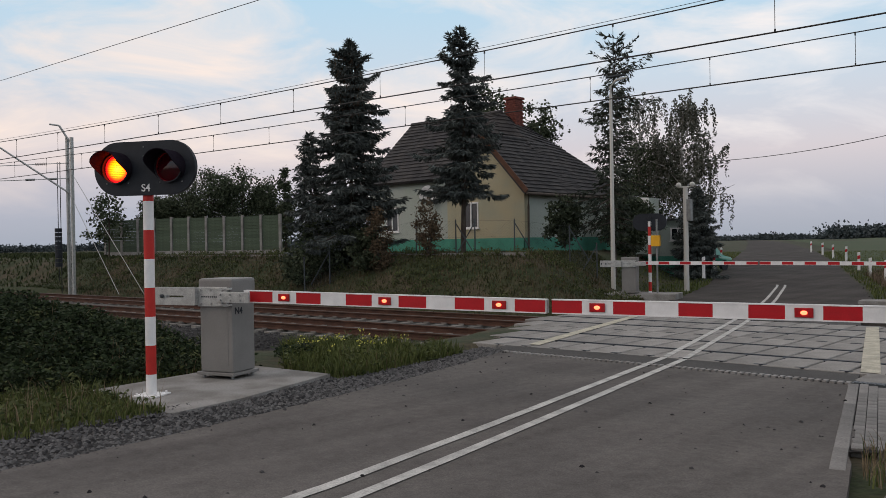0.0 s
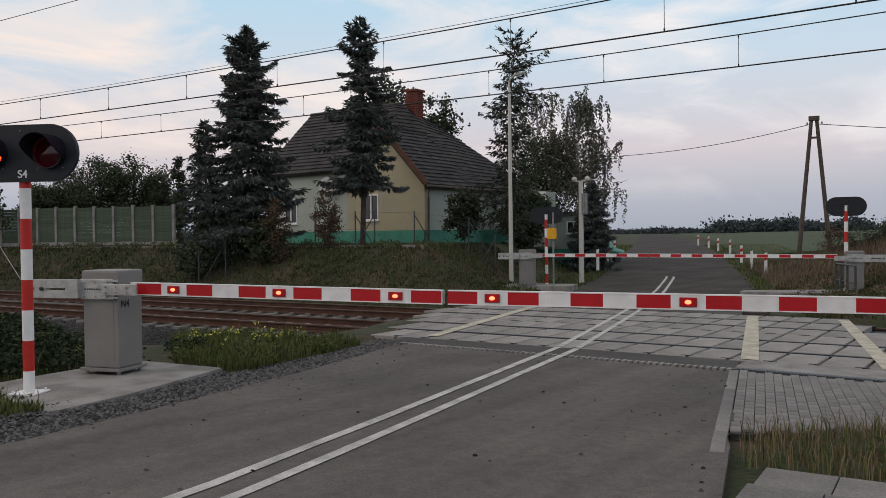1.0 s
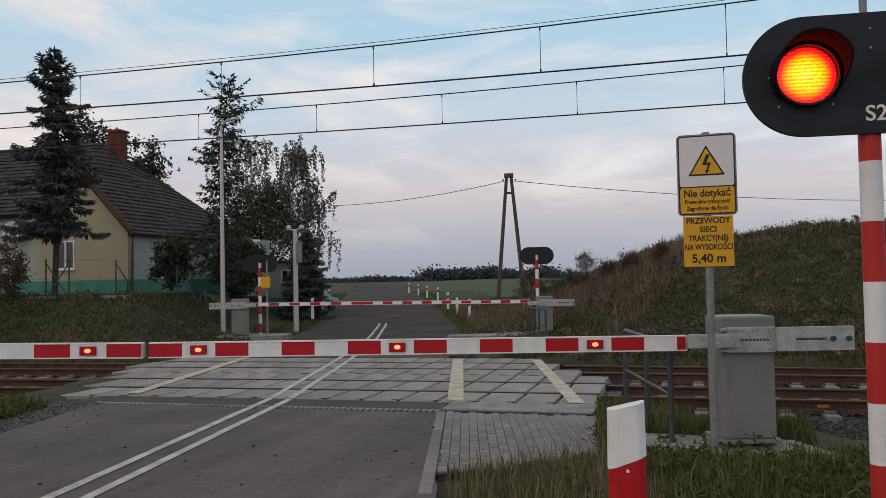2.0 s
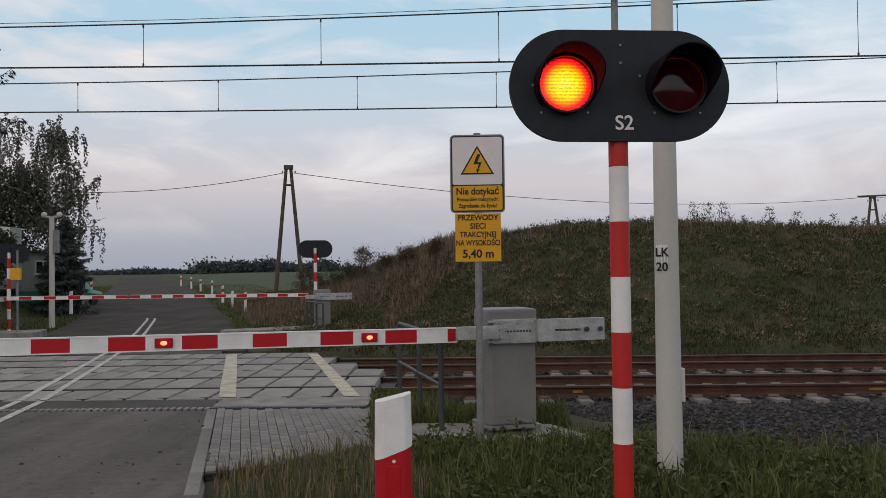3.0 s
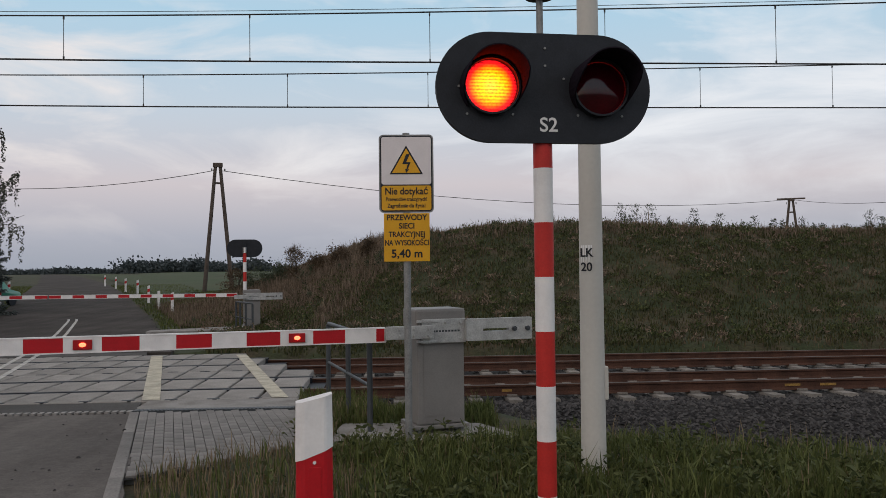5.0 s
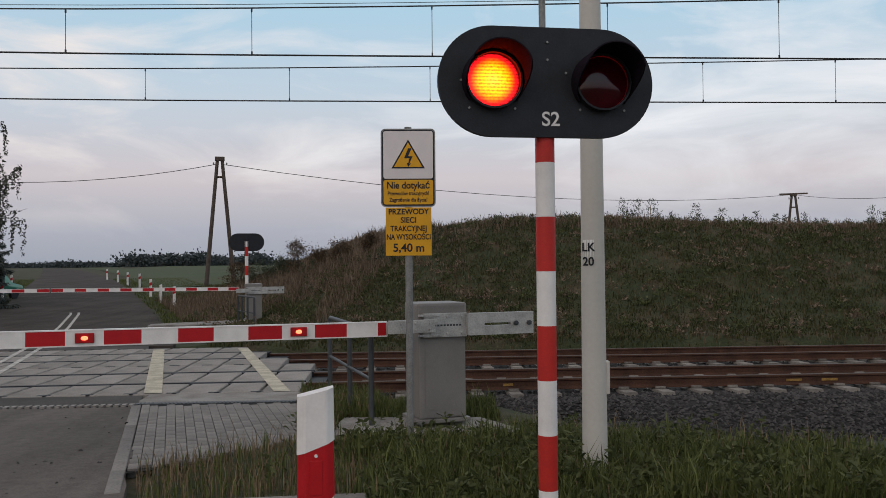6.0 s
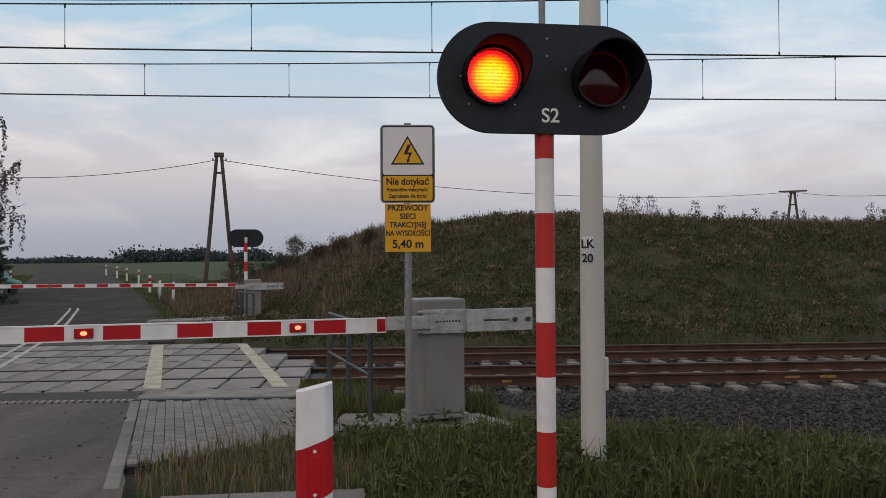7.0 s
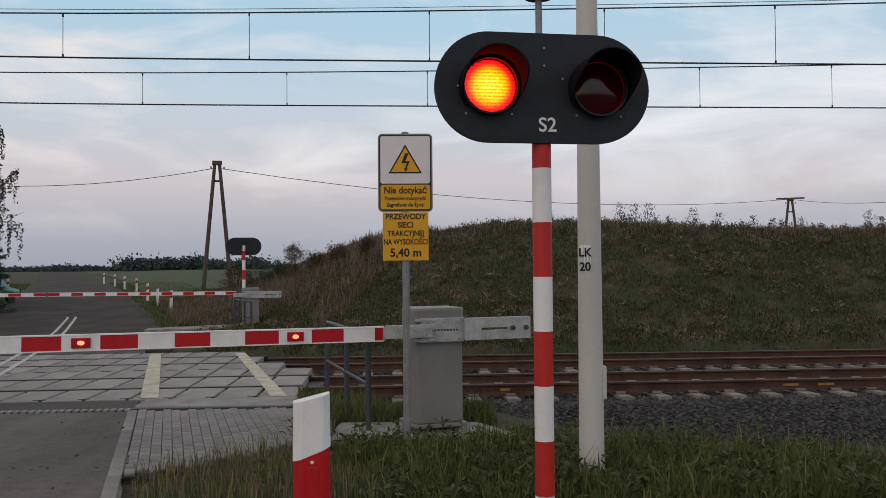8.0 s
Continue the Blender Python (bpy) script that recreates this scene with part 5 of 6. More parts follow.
def build_mound_bushes():
    for k, (yaw, d, h, r) in enumerate(((6.4, 41, 1.5, .8), (7.5, 42, 1.0, .6), (5.0, 39, .9, .45), (3.6, 38, .95, .5), (8.9, 43, 1.2, .9), (1.6, 37, .8, .4), (10.2, 45, 1.3, .9))):
        leafy("bush", stand(yaw, d), h, r, h * .5, "brownish shrub in the dry grass on the mound", LEAF_DARK if k % 3 == 1 else LEAF_BROWN, 80 + k, clumps=24, leaves=90, size=.045, trunk=False)


def build_far_woods():
    """Treelines on the horizon."""
    rng = np.random.default_rng(11)
    cs = []
    for yaw0, yaw1, d, hh, n in ((-40, 12, 420, 5, 260), (9, 17.5, 300, 6.0, 150), (17.5, 30, 400, 3.6, 160), (30, 85, 420, 5, 420)):
        for _ in range(n):
            yaw, dd = rng.uniform(yaw0, yaw1), d * rng.uniform(.92, 1.1)
            hg = hh * (.55 + .6 * abs(noise.noise((yaw * .5, d * .1, 0)))) * rng.uniform(.7, 1.1)
            x, y = at_ray(yaw, dd)
            q = rng.normal(size=(120, 3)) * (2.3, 2.3, hg * .20) + (x, y, 1.0 + hg * .5)
            cs.append(q)
    c = np.concatenate(cs)
    c = c[c[:, 2] > .9]
    v, f = kites(c, rng.normal(size=c.shape), .95, .42, 3)
    tagged(from_lists("far_woods", v, f, HAZY_LEAF), "dark tree lines along the horizon", "woods", kind="stuff")


def scatter(n, x0, x1, y0, y1, keep, h0, h1, seed):
    rng = random.Random(seed)
    out = []
    while n > 0:
        x, y = rng.uniform(x0, x1), rng.uniform(y0, y1)
        n -= 1
        k = keep(x, y)
        if k <= 0 or rng.random() > k:
            continue
        tuft = .6 + .8 * abs(noise.noise((x * 1.7, y * 1.7, seed)))
        out.append((x, y, height(x, y), rng.uniform(h0, h1) * tuft))
    return out


def build_grass():
    def verge(x, y):
        if y < (6.36 if x < -.2 else 5.85) or x > 1.2 and y > 9.5 - .55 * (x - 1.2):
            return 0
        if -.65 < x < 1.25 and 8.6 < y < 9.7:
            return 0
        lim = 7.45 + max(0, x + 2.2) * 1.05 if x < -1.0 else 99
        if x < -1.05 - .1 * (y - 9) and y > lim:
            return 0
        if x < -2.25 - .27 * (y - 7.5) or y > 12.2:
            return 0
        if y > 10.4 - 2.4 * smooth01((x - 1) / 3) + .6 and x > .2:
            return .12
        return 1
    def lush(x, y):
        k = verge(x, y)
        if x > 1.2 and y > 8.7 - .55 * (x - 1.2):
            return k * .3
        return k * (.10 if x < -.55 and y < 9 else .3 if x < -.2 and y < 7.6 else 1)
    g = scatter(90000, -2.4, 7, 5.8, 12.2, lush, .07, .24, 1)
    blades("verge_grass", g, GRASS_GREEN, "rough green grass on the verge", 1, .006)
    tall = scatter(9000, -1.5, 7, 5.8, 10.5, lambda x, y: lush(x, y) * (0 if x > 1.2 and y > 8.2 - .55 * (x - 1.2) else 1) * (1 if noise.noise((x * 1.1, y * 1.1, 5)) > .05 else .1), .22, .48, 21)
    blades("verge_grass", tall, GRASS_GREEN, "tall tufts of green grass", 21, .006)
    dry = scatter(16000, -2.4, 7, 5.8, 11.5, lambda x, y: verge(x, y) * (1 if x < -.3 else .22), .06, .34, 2)
    blades("dry_grass", dry, GRASS_DRY, "dry straw-coloured stalks on the verge", 2, .004)

    def left(x, y):
        edge = near_left(y) - 1.15 * (1 - .055 * max(0, y - 3))
        if x > edge + .12 or y > 10.7 + bend(x) + .12 * max(0, x + 11):
            return 0
        if -10.6 < x < -8.3 and 4.5 < y < 7.2 or y > 7.2 and x < -1.40 * y + .2:
            return 0
        return 1 if x > edge - 3.5 or y < 8 else .5
    g = scatter(130000, -17, -6.8, -.5, 12, left, .05, .17, 3)
    blades("verge_grass", [p for p in g if p[0] > -10.9], GRASS_GREEN, "green grass and weeds beside the road", 3, .007)
    blades("bank_grass", [p for p in g if p[0] <= -10.9][::3], GRASS_BANK, "dark grass on the small bank by the signal", 33, .009)
    rng = random.Random(36)
    cs, ds = [], []
    for x, y, z, h in [p for p in g if p[0] <= -10.7][::2]:
        if y > 8.4:
            continue
        w = .5 + abs(noise.noise((x * .9, y * .9, 4)))
        for _ in range(4):
            cs.append((x + rng.gauss(0, .06), y + rng.gauss(0, .06), z + rng.uniform(.02, .34) * w))
            ds.append((rng.uniform(-1, 1), rng.uniform(-1, 1), rng.uniform(-.5, .4)))
    v, f = kites(cs, ds, .075, .022, 37)
    tagged(from_lists("nettles", v, f, LEAF_NETTLE), "dense dark green nettles on the small bank", "weeds", kind="stuff")
    tall = scatter(6000, -15, -6.8, -.5, 12, lambda x, y: left(x, y) * (1 if noise.noise((x * 1.1, y * 1.1, 7)) > .1 else .06), .16, .34, 23)
    blades("verge_grass", tall, GRASS_GREEN, "tall weeds beside the road", 23, .008)
    dry = scatter(4500, -15, -6.8, -.5, 12, left, .12, .42, 4)
    blades("dry_grass", dry, GRASS_DRY, "dry seed stalks among the grass", 4, .004)
    strip = scatter(17000, -13, -7.0, 7.3, 11.4, left, .14, .36, 24)
    blades("verge_grass", strip, GRASS_GREEN, "lush green grass between the road and the rails", 24, .009)
    # broad-leaved weeds in the verges
    rng = random.Random(61)
    cs, ds = [], []
    for x, y, z, h in scatter(900, -1.2, 6, 5.9, 9.5, lush, .10, .30, 62) + scatter(1500, -14, -7, 0, 11, left, .10, .34, 63):
        for _ in range(16):
            q = rng.random()
            cs.append((x + rng.gauss(0, .05), y + rng.gauss(0, .05), z + h * q))
            ds.append((rng.uniform(-1, 1), rng.uniform(-1, 1), rng.uniform(-.2, .7)))
    v, f = kites(cs, ds, .085, .016, 64)
    tagged(from_lists("verge_weeds", v, f, LEAF_MOUND), "broad-leaved green weeds in the verge", "weeds", kind="stuff")
    # rough grass on the low ground west along the line
    west = scatter(36000, -110, -47, 8, 40, lambda x, y: 1 if not 7 < y - bend(x) < 21.5 else 0, .1, .34, 65)
    blades("bank_grass", west, GRASS_DARK, "dark rough grass along the line", 65, .04)
    # yellow bloom
    fl = scatter(110, -13.0, -9.6, 7.6, 10.2, lambda x, y: left(x, y) * (1 if x < -10.3 else .3), .24, .42, 5)
    cs, ds = [], []
    rng = random.Random(6)
    for x, y, z, h in fl:
        for _ in range(5):
            cs.append((x + rng.uniform(-.04, .04), y + rng.uniform(-.04, .04), z + h * rng.uniform(.75, 1)))
            ds.append((rng.uniform(-1, 1), rng.uniform(-1, 1), rng.uniform(-.2, 1)))
    v, f = kites(cs, ds, .04, .016, 7)
    tagged(from_lists("yellow_flowers", v, f, FLOWER), "yellow flowering weeds in the grass", "flowers", kind="stuff")
    blades("flower_stems", fl, GRASS_GREEN, "stems of the yellow weeds", 8, .006)

    # banks beyond the line
    def bank(x, y):
        d = y - (21.0 + bend(x))
        return 1 if d > 0 and x < road_x(y) - 4.4 else 0
    def patch(x, y, k):
        return noise.noise((x * .55, y * .55, k)) + .5 * noise.noise((x * 1.7, y * 1.7, k + 3))
    g = scatter(90000, -48, -13, 18.5, 33, lambda x, y: bank(x, y) * (1 if patch(x, y, 1) > -.1 else .25), .04, .17, 10)
    blades("bank_grass", [p for p in g if p[0] > -31], GRASS_BANK, "short rough grass on the bank before the house", 10, .016)
    blades("bank_grass", [p for p in g if p[0] <= -31], GRASS_DARK, "dark green grass on the bank below the fence", 20, .018)
    dry = scatter(45000, -44, -13, 18.5, 29, lambda x, y: bank(x, y) * (1 if patch(x, y, 1) < .05 else .15), .04, .2, 11)
    blades("dry_grass", dry, GRASS_BROWN, "dry grass patches on the bank", 11, .013)

    def mound(x, y):
        return 1 if x > road_x(y) + 4.2 and y > 20.9 else 0
    g = scatter(130000, -8, 24, 20.8, 37, lambda x, y: mound(x, y) * (1 if patch(x, y, 2) > -.12 else .2), .04, .16, 12)
    blades("mound_grass", g, GRASS_BANK, "short rough grass on the mound", 12, .016)

    def brown(x, y):
        w = x - (-2.2 + (y - 26) * .30)
        if y < 36 and x < road_x(y) + 7.5:
            return .06 * mound(x, y)
        return mound(x, y) * (1.0 if w < 0 else max(.12, 1 - w * .6) if patch(x, y, 2) > .05 else .7)
    dry = scatter(110000, -13, 24, 20.8, 50, brown, .05, .22, 13)
    blades("dry_grass", dry, GRASS_BROWN, "brown dry grass on the mound", 13, .014)
    tall = scatter(22000, -13, 2, 24, 44, lambda x, y: brown(x, y) if x < -2.2 + (y - 26) * .30 and not (x < -2.6 and y < 32.4) else 0, .25, .65, 14)
    blades("dry_grass", tall, GRASS_STRAW, "tall brown grass at the end of the mound", 14, .012)
    # green verges along the far road
    far = scatter(70000, -34, -3, 29.6, 78, lambda x, y: (1 if y < 48 else .6) if (3.5 < x - road_x(y) < 8.2 + .03 * (y - 31) and not (-8.4 < x < -3.5 and y < 31.2) or -7.5 < x - road_x(y) < -3.4) else 0, .06, .22, 18)
    blades("verge_grass", far, GRASS_GREEN, "green grass along the road past the crossing", 18, .016)
    # weeds along the crest
    rng = random.Random(15)
    cs, ds, st = [], [], []
    for _ in range(110):
        x, y = rng.uniform(-8, 22), rng.uniform(32.0, 37)
        z, h = height(x, y), rng.uniform(.2, .95) * (1.0 if rng.random() < .25 else .45)
        st.append((x, y, z, h))
        for _ in range(int(130 * h)):
            q = rng.random()
            w = .22 * h * (1 - q * .6)
            cs.append((x + rng.gauss(0, w), y + rng.gauss(0, w), z + h * (.25 + .75 * q)))
            ds.append((rng.uniform(-1, 1), rng.uniform(-1, 1), rng.uniform(.2, 1.2)))
    v, f = kites(cs, ds, .12, .016, 16)
    tagged(from_lists("crest_weeds", v, f, LEAF_DARK), "dark tall weeds along the crest of the mound", "weeds", kind="stuff")
    fringe = scatter(16000, -10, 24, 31.5, 37.5, lambda x, y: mound(x, y) * (1 if patch(x, y, 6) > -.1 else .35), .14, .46, 19)
    blades("dry_grass", fringe, GRASS_STRAW, "straw-coloured grass fringe along the crest", 19, .012)
    # low leafy plants spread over the mound and the bank
    for nm, mat, x0, x1, y0, y1, n, sd, lab in (("mound_weeds", LEAF_MOUND, -6, 23, 21.5, 35, 1500, 51, "low green and olive plants on the mound"), ("mound_weeds", GRASS_STRAW, -8, 23, 21.5, 35, 700, 52, "dried brown plants on the mound"), ("bank_weeds", LEAF_MOUND, -44, -13, 20, 27, 900, 53, "low green plants on the bank")):
        rng = random.Random(sd)
        cs, ds = [], []
        for _ in range(n):
            x, y = rng.uniform(x0, x1), rng.uniform(y0, y1)
            if (mound(x, y) if nm[0] == "m" else bank(x, y)) <= 0 or patch(x, y, 9 + sd % 2) < -.15:
                continue
            z, r = height(x, y), rng.uniform(.07, .3)
            for _ in range(int(10 + 60 * r)):
                cs.append((x + rng.gauss(0, r * .5), y + rng.gauss(0, r * .5), z + abs(rng.gauss(0, r * .45)) + .03))
                ds.append((rng.uniform(-1, 1), rng.uniform(-1, 1), rng.uniform(0, 1.2)))
        v, f = kites(cs, ds, .12, .024, sd)
        tagged(from_lists(nm, v, f, mat), lab, "weeds", kind="stuff")
    blades("weed_stems", st, GRASS_DRY, "weed stalks on the crest", 17, .014)


# ---- house and yard ----
def window(parent, x, y, z, w, h, m, name="window"):
    """A white two-leaf window set in a wall that faces -y."""
    bm = bmesh.new()
    t = .07
    for a, b, c, d in ((-w / 2, -w / 2 + t, 0, h), (w / 2 - t, w / 2, 0, h), (-w / 2 + t, w / 2 - t, 0, t), (-w / 2 + t, w / 2 - t, h - t, h), (-.035, .035, t, h - t)):
        box(bm, a, b, -.06, .04, c, d)
    fr = part(name, bm, WHITE, parent, "white two-leaf window")
    fr.matrix_basis = m
    for s in (-1, 1):
        bm = bmesh.new()
        box(bm, min(s * .035, s * (w / 2 - t)), max(s * .035, s * (w / 2 - t)), -.01, .0, t, h - t)
        part("pane", bm, GLASS_DARK, fr)
    bm = bmesh.new()
    box(bm, -w / 2 - .06, w / 2 + .06, -.13, -.02, -.05, -.003)
    part("sill", bm, WHITE, fr)
    return fr


def tiled_slope(name, parent, a, b, c, d, mat, rows=17, per=22):
    """Overlapping tile courses on the roof plane a, b (eave) to d, c (ridge)."""
    a, b, c, d = (Vector(p) for p in (a, b, c, d))
    n = (b - a).cross(d - a).normalized()
    if n.z < 0:
        n = -n
    bm = bmesh.new()
    rng = random.Random(17)
    for r in range(rows):
        t0, t1 = r / rows, (r + 1.12) / rows
        l0, r0 = a.lerp(d, t0), b.lerp(c, t0)
        l1, r1 = a.lerp(d, min(1, t1)), b.lerp(c, min(1, t1))
        for k in range(per):
            s0, s1 = (k + .03) / per, (k + .97) / per
            up, dn = .05 + rng.uniform(-.012, .02), .005
            q = [l0.lerp(r0, s0) + n * up, l0.lerp(r0, s1) + n * up, l1.lerp(r1, s1) + n * dn, l1.lerp(r1, s0) + n * dn]
            lo = [q[0] - n * .04, q[1] - n * .04]
            vs = [bm.verts.new(p) for p in q + lo]
            bm.faces.new(vs[:4])
            bm.faces.new((vs[4], vs[5], vs[1], vs[0]))
    base = [bm.verts.new(p - n * .02) for p in (a, b, c, d)]
    bm.faces.new(base)
    low = [bm.verts.new(p - n * .14) for p in (a, b, c, d)]
    bm.faces.new(low[::-1])
    for i in range(4):
        bm.faces.new((low[i], low[(i + 1) % 4], base[(i + 1) % 4], base[i]))
    return part(name, bm, mat, parent, "courses of dark worn tiles")


def build_house():
    x0, x1, xg, y0, y1 = -33.9, -23.4, -28.2, 31.2, 40.8
    zb, ze, zr = 1.2, 4.35, 6.95
    xm = (xg + x1) / 2
    h = empty("house", pose(0, 0, 0), "old single-storey house with cream gable and dark tiled roof", "house")
    # front wall with gable, openings through it
    bm = bmesh.new()
    wins = [(-32.15, 2.38, .95, 1.30), (-26.65, 2.45, .95, 1.28)]
    xs = [xg, wins[1][0] - .475, wins[1][0] + .475, x1]
    zt = lambda x: ze + (zr - ze) * (1 - abs(x - xm) / ((x1 - xg) / 2))
    th = .35
    prism(bm, [(xg, zb - .6), (xs[1], zb - .6), (xs[1], ze), (xg, ze)], y0, y0 + th)
    prism(bm, [(xs[2], zb - .6), (x1, zb - .6), (x1, ze), (xs[2], ze)], y0, y0 + th)
    prism(bm, [(xs[1], zb - .6), (xs[2], zb - .6), (xs[2], 2.45), (xs[1], 2.45)], y0, y0 + th)
    prism(bm, [(xs[1], 3.73), (xs[2], 3.73), (xs[2], ze), (xs[1], ze)], y0, y0 + th)
    prism(bm, [(xg, ze), (x1, ze), (xm, zr - .05)], y0, y0 + th)
    wall = part("wall", bm, WALL_CREAM, h, "cream painted brick gable wall")
    window(wall, 0, 0, 0, .95, 1.28, pose(wins[1][0], y0 + .03, 2.45))
    # brick courses showing through the paint
    bm = bmesh.new()
    rng = random.Random(2)
    for r in range(44):
        z = zb + .15 + r * .075
        for k in range(30):
            if rng.random() > .55:
                continue
            x = -28.1 + k * .15 + (r % 2) * .075
            if x > x1 - .2 or wins[1][0] - .6 < x < wins[1][0] + .6 and 2.3 < z < 3.85:
                continue
            if z < zt(x) - .3:
                box(bm, x, x + .135, y0 - .008, y0 + .01, z, z + .06)
    b = part("brickwork", bm, WALL_CREAM, wall, "uneven painted bricks")
    b["kind"] = "stuff"
    # left part of the front, pale plaster
    bm = bmesh.new()
    a, c = wins[0][0] - .475, wins[0][0] + .475
    zl = 5.0
    prism(bm, [(x0, zb - .6), (a, zb - .6), (a, zl), (x0, zl)], y0, y0 + th)
    prism(bm, [(c, zb - .6), (xg, zb - .6), (xg, zl), (c, zl)], y0, y0 + th)
    prism(bm, [(a, zb - .6), (c, zb - .6), (c, 2.38), (a, 2.38)], y0, y0 + th)
    prism(bm, [(a, 3.68), (c, 3.68), (c, zl), (a, zl)], y0, y0 + th)
    wl = part("wall", bm, WALL_PALE, h, "pale green plaster wall")
    window(wl, 0, 0, 0, .95, 1.30, pose(wins[0][0], y0 + .03, 2.38))
    bm = bmesh.new()
    box(bm, x1 - th, x1, y0 + th, y1, zb - .6, ze)
    ws = part("wall", bm, WALL_PALE, h, "pale plaster side wall")
    window(ws, 0, 0, 0, .9, 1.25, pose(x1 - .12, 37.6, 2.3, 0, 0, 90))
    bm = bmesh.new()
    box(bm, x0, x0 + th, y0 + th, y1, zb - .6, zl)
    part("wall", bm, WALL_PALE, h)
    bm = bmesh.new()
    prism(bm, [(x0, zb - .6), (x1, zb - .6), (x1, ze - .1), (x0, ze - .1)], y1 - th, y1)
    part("wall", bm, WALL_PALE, h)
    bm = bmesh.new()
    box(bm, x0 - .03, x1 + .03, y0 - .06, y0 - .042, zb - .7, 1.95)
    box(bm, x1 + .001, x1 + .03, y0 - .06, y1, zb - .7, 1.95)
    part("plinth", bm, PLINTH, h, "turquoise painted plinth")
    # roof slopes: main roof with hips, and the gable running into it
    o = .35
    rx0, rx1, ry, rt = x0 - .1, -27.4, 34.7, 8.6
    tiled_slope("roof", h, (x1 + o, y0 - o, ze - .30), (x1 + o, 36.0, ze - .30), (xm, 36.0, zr), (xm, y0 - o, zr), ROOF_TILE, 15, 18)
    tiled_slope("roof", h, (xg - .3, 36.0, ze - .30), (xg - .3, y0 - o, ze - .30), (xm, y0 - o, zr), (xm, 36.0, zr), ROOF_TILE, 15, 18)
    tiled_slope("roof", h, (x1 + o, 34.4, ze - .28), (x1 + o, y1 + o, ze - .28), (-27.0, 36.2, 8.0), (rx1 + .1, ry + .1, rt - .1), ROOF_TILE, 20, 22)
    tiled_slope("roof", h, (x0 - o, y0 - o, 4.95), (xg - .25, y0 - o, 4.95), (rx1, ry, rt), (rx0, ry, rt), ROOF_TILE, 18, 20)
    tiled_slope("roof", h, (x0 - o, y1 + o, 4.95), (x0 - o, y0 - o, 4.95), (rx0, ry, rt), (rx0, ry + .1, rt), ROOF_TILE, 18, 20)
    tiled_slope("roof", h, (x1 + o, y1 + o, ze - .28), (x0 - o, y1 + o, 4.95), (rx0, ry + .1, rt), (-27.0, 36.2, 8.0), ROOF_TILE, 14, 20)
    tiled_slope("roof", h, (-27.95, 32.8, 6.90), (-25.2, 34.5, 6.45), (rx1 + .12, ry + .05, rt - .06), (rx1 - .05, ry - .02, rt - .02), ROOF_TILE, 9, 10)
    bm = bmesh.new()
    tube(bm, [(rx0, ry, rt + .02), (rx1, ry, rt + .02)], .11, 8)
    tube(bm, [(xm, y0 - o, zr + .02), (xm, 34.6, zr + .02)], .10, 8)
    part("ridge_tiles", bm, ROOF_TILE, h)
    # barge boards, gutter, pipe
    bm = bmesh.new()
    for xe in (x1 + o, ):
        a, c = Vector((xe, y0 - o - .03, ze - .34)), Vector((xm, y0 - o - .03, zr - .04))
        d = (c - a).normalized()
        nrm = Vector((-d.z, 0, d.x))
        vs = [bm.verts.new(p) for y in (0, .05) for p in (a + Vector((0, y, 0)) + nrm * .02, c + Vector((0, y, 0)) + nrm * .02, c + Vector((0, y, 0)) - nrm * .2, a + Vector((0, y, 0)) - nrm * .2)]
        for f in ((0, 1, 2, 3), (7, 6, 5, 4), (0, 4, 5, 1), (1, 5, 6, 2), (2, 6, 7, 3), (3, 7, 4, 0)):
            bm.faces.new([vs[i] for i in f])
    part("barge_board", bm, BARGE, h, "brown barge board")
    bm = bmesh.new()
    tube(bm, [(x1 + o + .06, y0 - o, ze - .38), (x1 + o + .06, y1 + o, ze - .38)], .07, 8)
    part("gutter", bm, WOOD, h, "dull brown gutter")
    bm = bmesh.new()
    tube(bm, [(x1 + o + .06, y0 - .2, ze - .42), (x1 + .12, y0 + .15, ze - .95), (x1 + .1, y0 + .15, zb)], .05, 8)
    part("downpipe", bm, WOOD, h, "dull brown downpipe")
    # chimney in bricks
    cy, xm, zr = 35.4, -27.1, 7.75
    ch = new("chimney")
    ch.parent = h
    ch["label"] = "big red brick chimney"
    bm = bmesh.new()
    box(bm, xm - .32, xm + .32, cy - .32, cy + .32, zr - 1.6, 9.30)
    part("core", bm, BRICK_RED, ch)
    me = None
    for r in range(16):
        z = zr - .2 + r * .105
        for k in range(3):
            for sx, sy, rot in ((-.22 + k * .22, -.33, 0), (.33, -.22 + k * .22, 90)):
                off = .05 if r % 2 else -.05
                if me is None:
                    q = bmesh.new()
                    box(q, -.102, .102, -.03, .03, 0, .09)
                    ob = part("brick", q, BRICK_RED, ch)
                    me = ob.data
                else:
                    ob = new("brick", me)
                    ob.parent = ch
                ob.location = (xm + sx + (off if rot == 0 else 0), cy + sy + (off if rot else 0), z)
                ob.rotation_euler.z = radians(rot)
    bm = bmesh.new()
    box(bm, xm - .4, xm + .4, cy - .4, cy + .4, 9.28, 9.40, 0, .01)
    part("crown", bm, BRICK_RED, ch)
    bm = bmesh.new()
    box(bm, xm - .2, xm + .5, cy - .5, cy - .36, zr - .65, zr - .3)
    box(bm, xm + .36, xm + .5, cy - .5, cy + .45, zr - .75, zr - .35)
    part("flashing", bm, ZINC, ch, "pale zinc flashing")
    # dish
    d = empty("satellite_dish", pose(-29.16, y0 - .4, 4.25, -14, 0, 22), "large white satellite dish on the house wall", "dish")
    bm = bmesh.new()
    rings = [[bm.verts.new((q * math.cos(t), .35 * q * q - .1, q * math.sin(t))) for t in (2 * math.pi * i / 24 for i in range(24))] for q in (.02, .15, .3, .48)]
